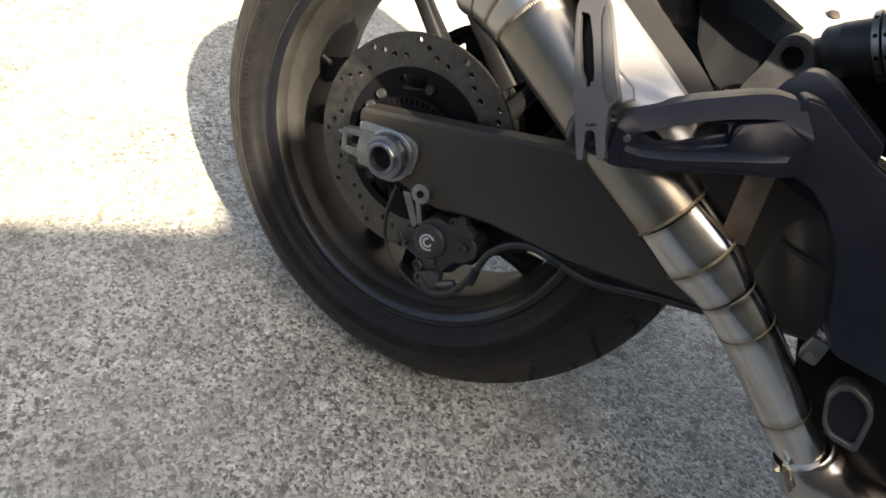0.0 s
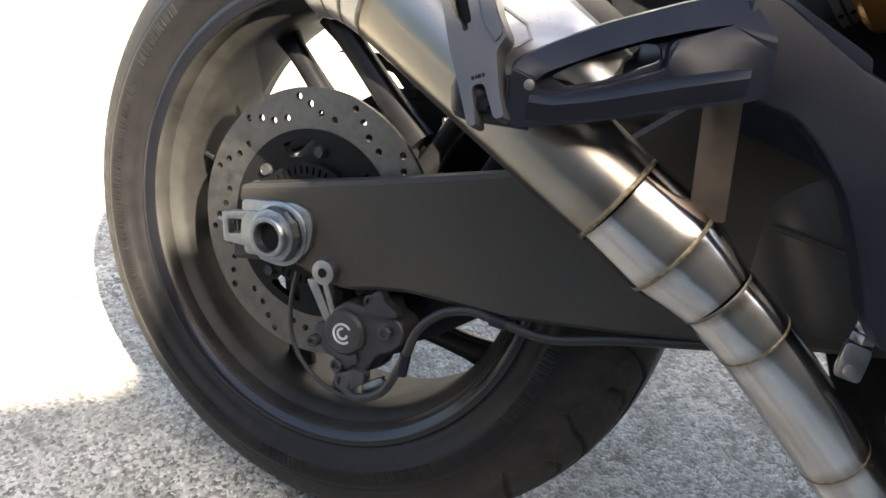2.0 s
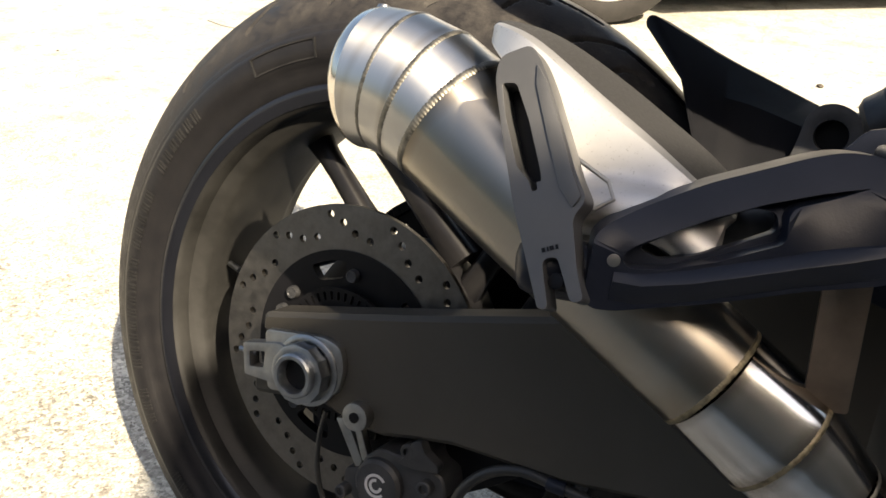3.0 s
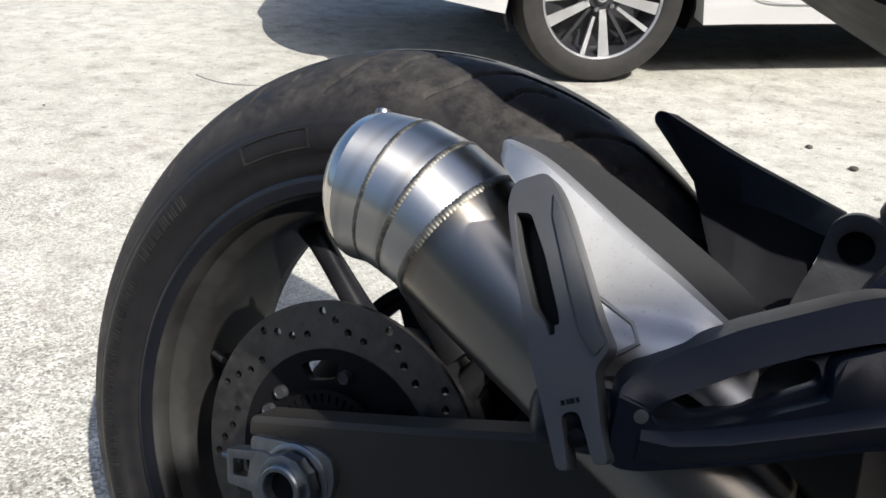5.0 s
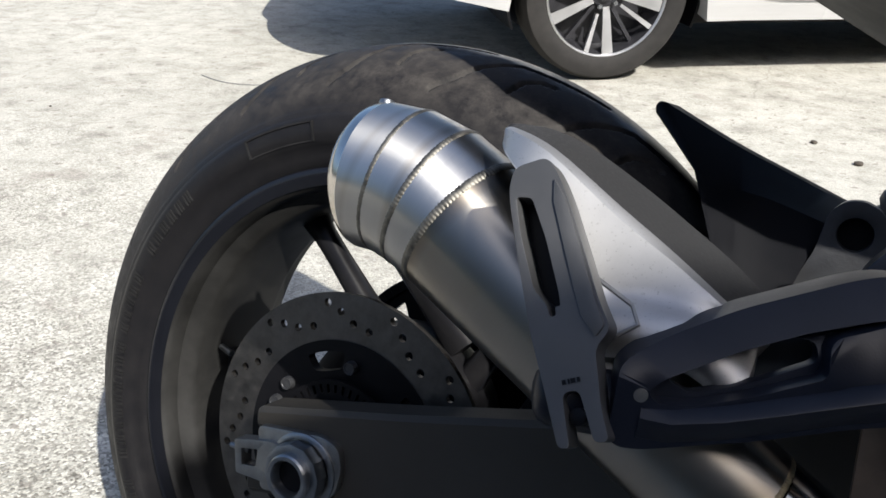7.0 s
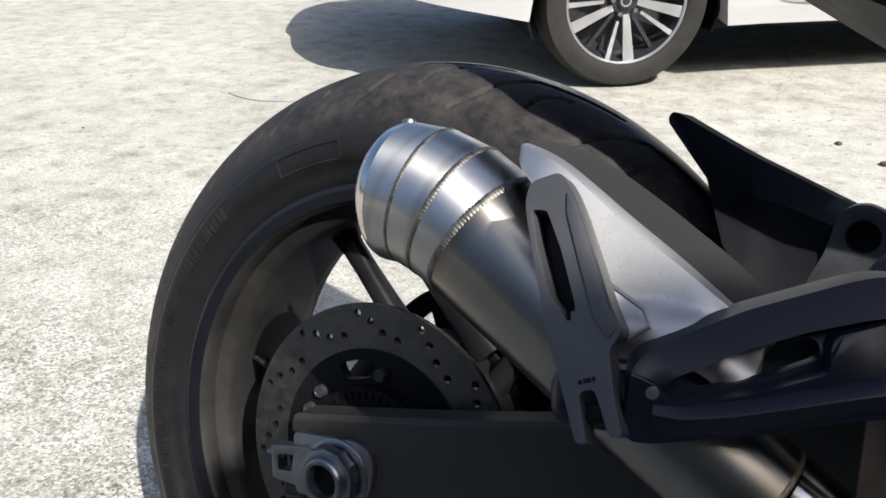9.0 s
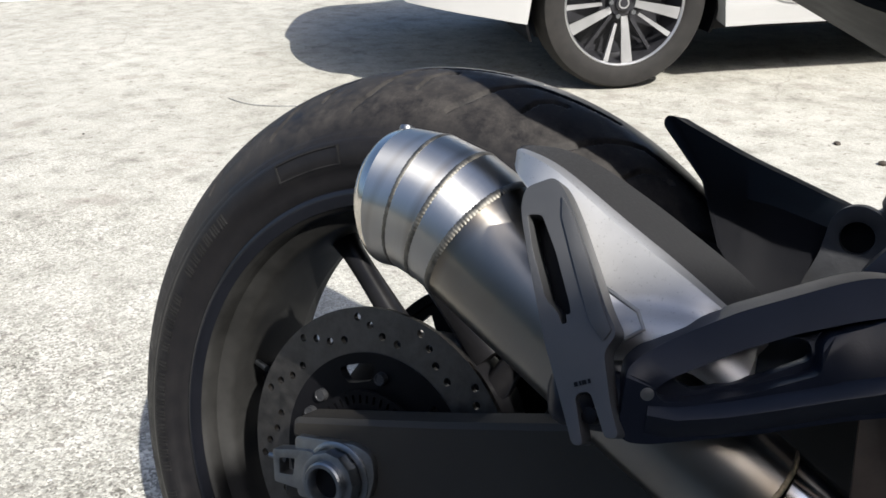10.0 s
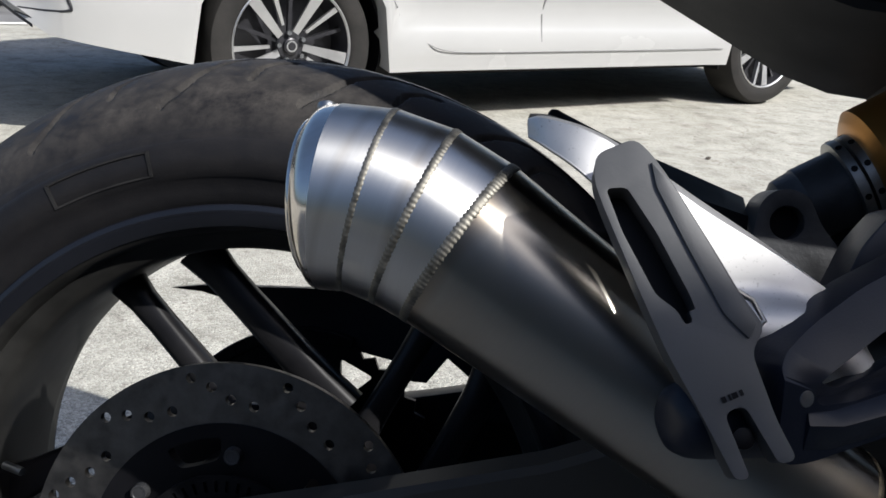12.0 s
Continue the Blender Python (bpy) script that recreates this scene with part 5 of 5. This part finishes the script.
def build_car(name, label, paint, m):
    car = thing(name, label, "car", m, "parked cars")
    width = 1.66
    xs = [-1.06, -1.058, -1.052, -1.042, -1.027, -1.007, -0.98, -0.95, -0.92, -0.89, -0.84, -0.80, -0.765, -0.755, -0.7, -0.6, -0.5, -0.42]
    xs += [-0.375 + 0.75 * k / 24 for k in range(25)] + [0.42 + (WB - 0.84) * k / 18 for k in range(19)]
    xs += [WB - 0.375 + 0.75 * k / 24 for k in range(25)] + [WB + 0.45, WB + 0.6, WB + 0.75, WB + 0.85, WB + 0.9]

    def top(x):
        if x < -0.6:
            return 0.98 - 0.16 * max(0, (-x - 0.80) / 0.24) ** 2.2
        if x < 0.1:
            return 0.98 + (x + 0.6) / 0.7 * 0.44
        if x < 1.5:
            return 1.42 + 0.04 * math.sin((x - 0.1) / 1.4 * math.pi)
        if x < 2.35:
            return 1.42 - (x - 1.5) / 0.85 * 0.46
        return 0.96 - (x - 2.35) * 0.16

    bm = bmesh.new()
    loops = []
    for x in xs:
        zb, zs = body_bottom(x), 0.88 if x > -0.9 else 0.88 - (-(x + 0.9)) * 0.6
        zt = max(top(x), zs + 0.04)
        half = []
        half.append((0.10, zb + 0.02))
        for k in range(13):
            z = zb + (zs - zb) * k / 12
            half.append((min(0.78, side_bulge(x, z)), z))
        half.append((min(0.72, side_bulge(x, zs) + 0.05 + 0.10 * min(1, (zt - zs) / 0.5)), zs + (zt - zs) * 0.5))
        half.append((min(0.76, side_bulge(x, zs) + 0.14 + 0.16 * min(1, (zt - zs) / 0.5)), zs + (zt - zs) * 0.93))
        half.append((0.78, zt + 0.005))
        lp = [squeeze(x, y, z) for y, z in half] + [squeeze(x, width - y, z) for y, z in half[::-1]]
        loops.append(lp)
    loft(bm, loops)
    body = part("car_body", bm, paint, car, "", 0.55)
    # wheel wells, underside, seams
    for c in (0.0, WB):
        bm = bmesh.new()
        lathe(bm, [(0.03, 0.372), (0.60, 0.372)], 48, a0=-20, a1=200)
        bmesh.ops.translate(bm, vec=(c, 0, 0.318), verts=bm.verts)
        bmesh.ops.solidify(bm, geom=list(bm.faces), thickness=0.01)
        part("wheel_well", bm, BLACK_METAL, body)
    bm = bmesh.new()
    box(bm, (WB + 1.1, width - 0.24, 0.17), pose(WB / 2 + 0.25, width / 2 + 0.03, 0.265), 0.02)
    part("underbody", bm, BLACK_METAL, car, "dark underside")
    bm = bmesh.new()
    loops = []
    for x in (-0.84, -0.88, -0.93, -0.98, -1.02):
        y = side_bulge(x, body_bottom(x)) + 0.012
        z = body_bottom(x) - 0.012
        loops.append([squeeze(x, *q) for q in ((y, z), (y + 0.3, z), (y + 0.3, z + 0.03), (y, z + 0.03))])
    loft(bm, loops)
    part("bumper_skirt", bm, BLACK, body, "black lower bumper edge")
    # dark strip stands for the shading along the bumper's crease
    crease = catmull([(-0.815, 0, 0.70), (-0.785, 0, 0.600), (-0.765, 0, 0.530), (-0.735, 0, 0.445), (-0.745, 0, 0.432), (-0.790, 0, 0.428), (-0.870, 0, 0.428)], 6)
    bm = sweep(bmesh.new(), [Vector(squeeze(p.x, side_bulge(p.x, p.z) + 0.001, p.z)) for p in crease], [0.0075 - 0.005 * k / 36 for k in range(37)], 8)
    part("crease_shade", bm, ALLOY_DARK, body)
    for x, z0, z1 in ((1.10, 0.34, 0.86),):
        bm = bmesh.new()
        loops = []
        for k in range(10):
            z = z0 + (z1 - z0) * k / 9
            y = side_bulge(x, z)
            xx = x + 0.02 * math.sin(k / 9 * 3)
            loops.append([(xx - 0.003, y - 0.0012, z), (xx + 0.003, y - 0.0012, z), (xx + 0.003, y + 0.004, z), (xx - 0.003, y + 0.004, z)])
        loft(bm, loops)
        part("door_seam", bm, SEAM, body)
    # lower edge of the rear door, curving up round the wheel arch
    seam = catmull([(0.30, 0, 0.66), (0.335, 0, 0.56), (0.40, 0, 0.46), (0.455, 0, 0.405), (0.53, 0, 0.340), (0.62, 0, 0.308), (0.80, 0, 0.298), (1.5, 0, 0.300), (2.22, 0, 0.306)], 8)
    bm = sweep(bmesh.new(), [Vector((p.x, side_bulge(p.x, p.z) + 0.0015, p.z)) for p in seam], 0.0020, 8)
    part("door_edge", bm, SEAM, body)
    for side in (0, 1):
        for x0, x1 in ((0.15, 1.02), (1.10, 1.95)):
            bm = bmesh.new()
            lp = []
            for x, u in ((x0, 0.06), (x1, 0.06), (x1 - 0.12 * (x1 > 1.5), 0.80), (x0 + 0.18 * (x0 < 0.5), 0.80)):
                z = 0.88 + (top(x) - 0.88) * u
                y = side_bulge(x, 0.88) + 0.05 * u * 2 + 0.09 * u - 0.012
                lp.append((x, y if not side else width - y, z))
            bm.faces.new([bm.verts.new(p) for p in lp])
            bmesh.ops.solidify(bm, geom=list(bm.faces), thickness=0.006)
            part("side_window", bm, GLASS, body, "dark side window")
    for x in (0.0, WB):
        car_wheel(car, x, 0.10)
        car_wheel(car, x, width - 0.10)
    return car


build_car("white_sedan", "white sedan with two-tone alloy wheels parked on the concrete", WHITE, CAR)
build_car("dark_sedan", "dark sedan parked farther off beside the road", DARKPAINT, CAR @ pose(-2.77, 4.33, 0))


# ---- small things on the ground ----
_b = sweep(bmesh.new(), catmull([(-1.98, 1.77, 0.004), (-1.86, 1.735, 0.004), (-1.76, 1.738, 0.005), (-1.66, 1.79, 0.004), (-1.585, 1.865, 0.004)], 6), 0.0014, 8)
tagged(part("wire", _b, ALU), "thin grey bent wire lying on the concrete", "wire")
_rng = random.Random(11)
for _x, _y, _r in ((0.248, 1.498, 0.022), (0.276, 1.988, 0.016), (0.141, 2.133, 0.014), (-1.05, 1.25, 0.007), (-0.72, 0.62, 0.006), (0.9, 2.7, 0.015), (-2.1, 1.2, 0.007)):
    _b = bmesh.new()
    bmesh.ops.create_icosphere(_b, subdivisions=2, radius=_r)
    for _v in _b.verts:
        _v.co *= 1 + 0.25 * noise.noise(_v.co * 60 + Vector((_x * 9, _y * 9, 0)))
    bmesh.ops.scale(_b, vec=(1, _rng.uniform(0.6, 0.9), 0.38), verts=_b.verts)
    bmesh.ops.transform(_b, matrix=pose(_x, _y, _r * 0.30, 0, 0, _rng.uniform(0, 180)), verts=_b.verts)
    tagged(part("pebble", _b, SOOT), "small dark crumb of dirt on the concrete", "pebble", "crumbs on the ground")
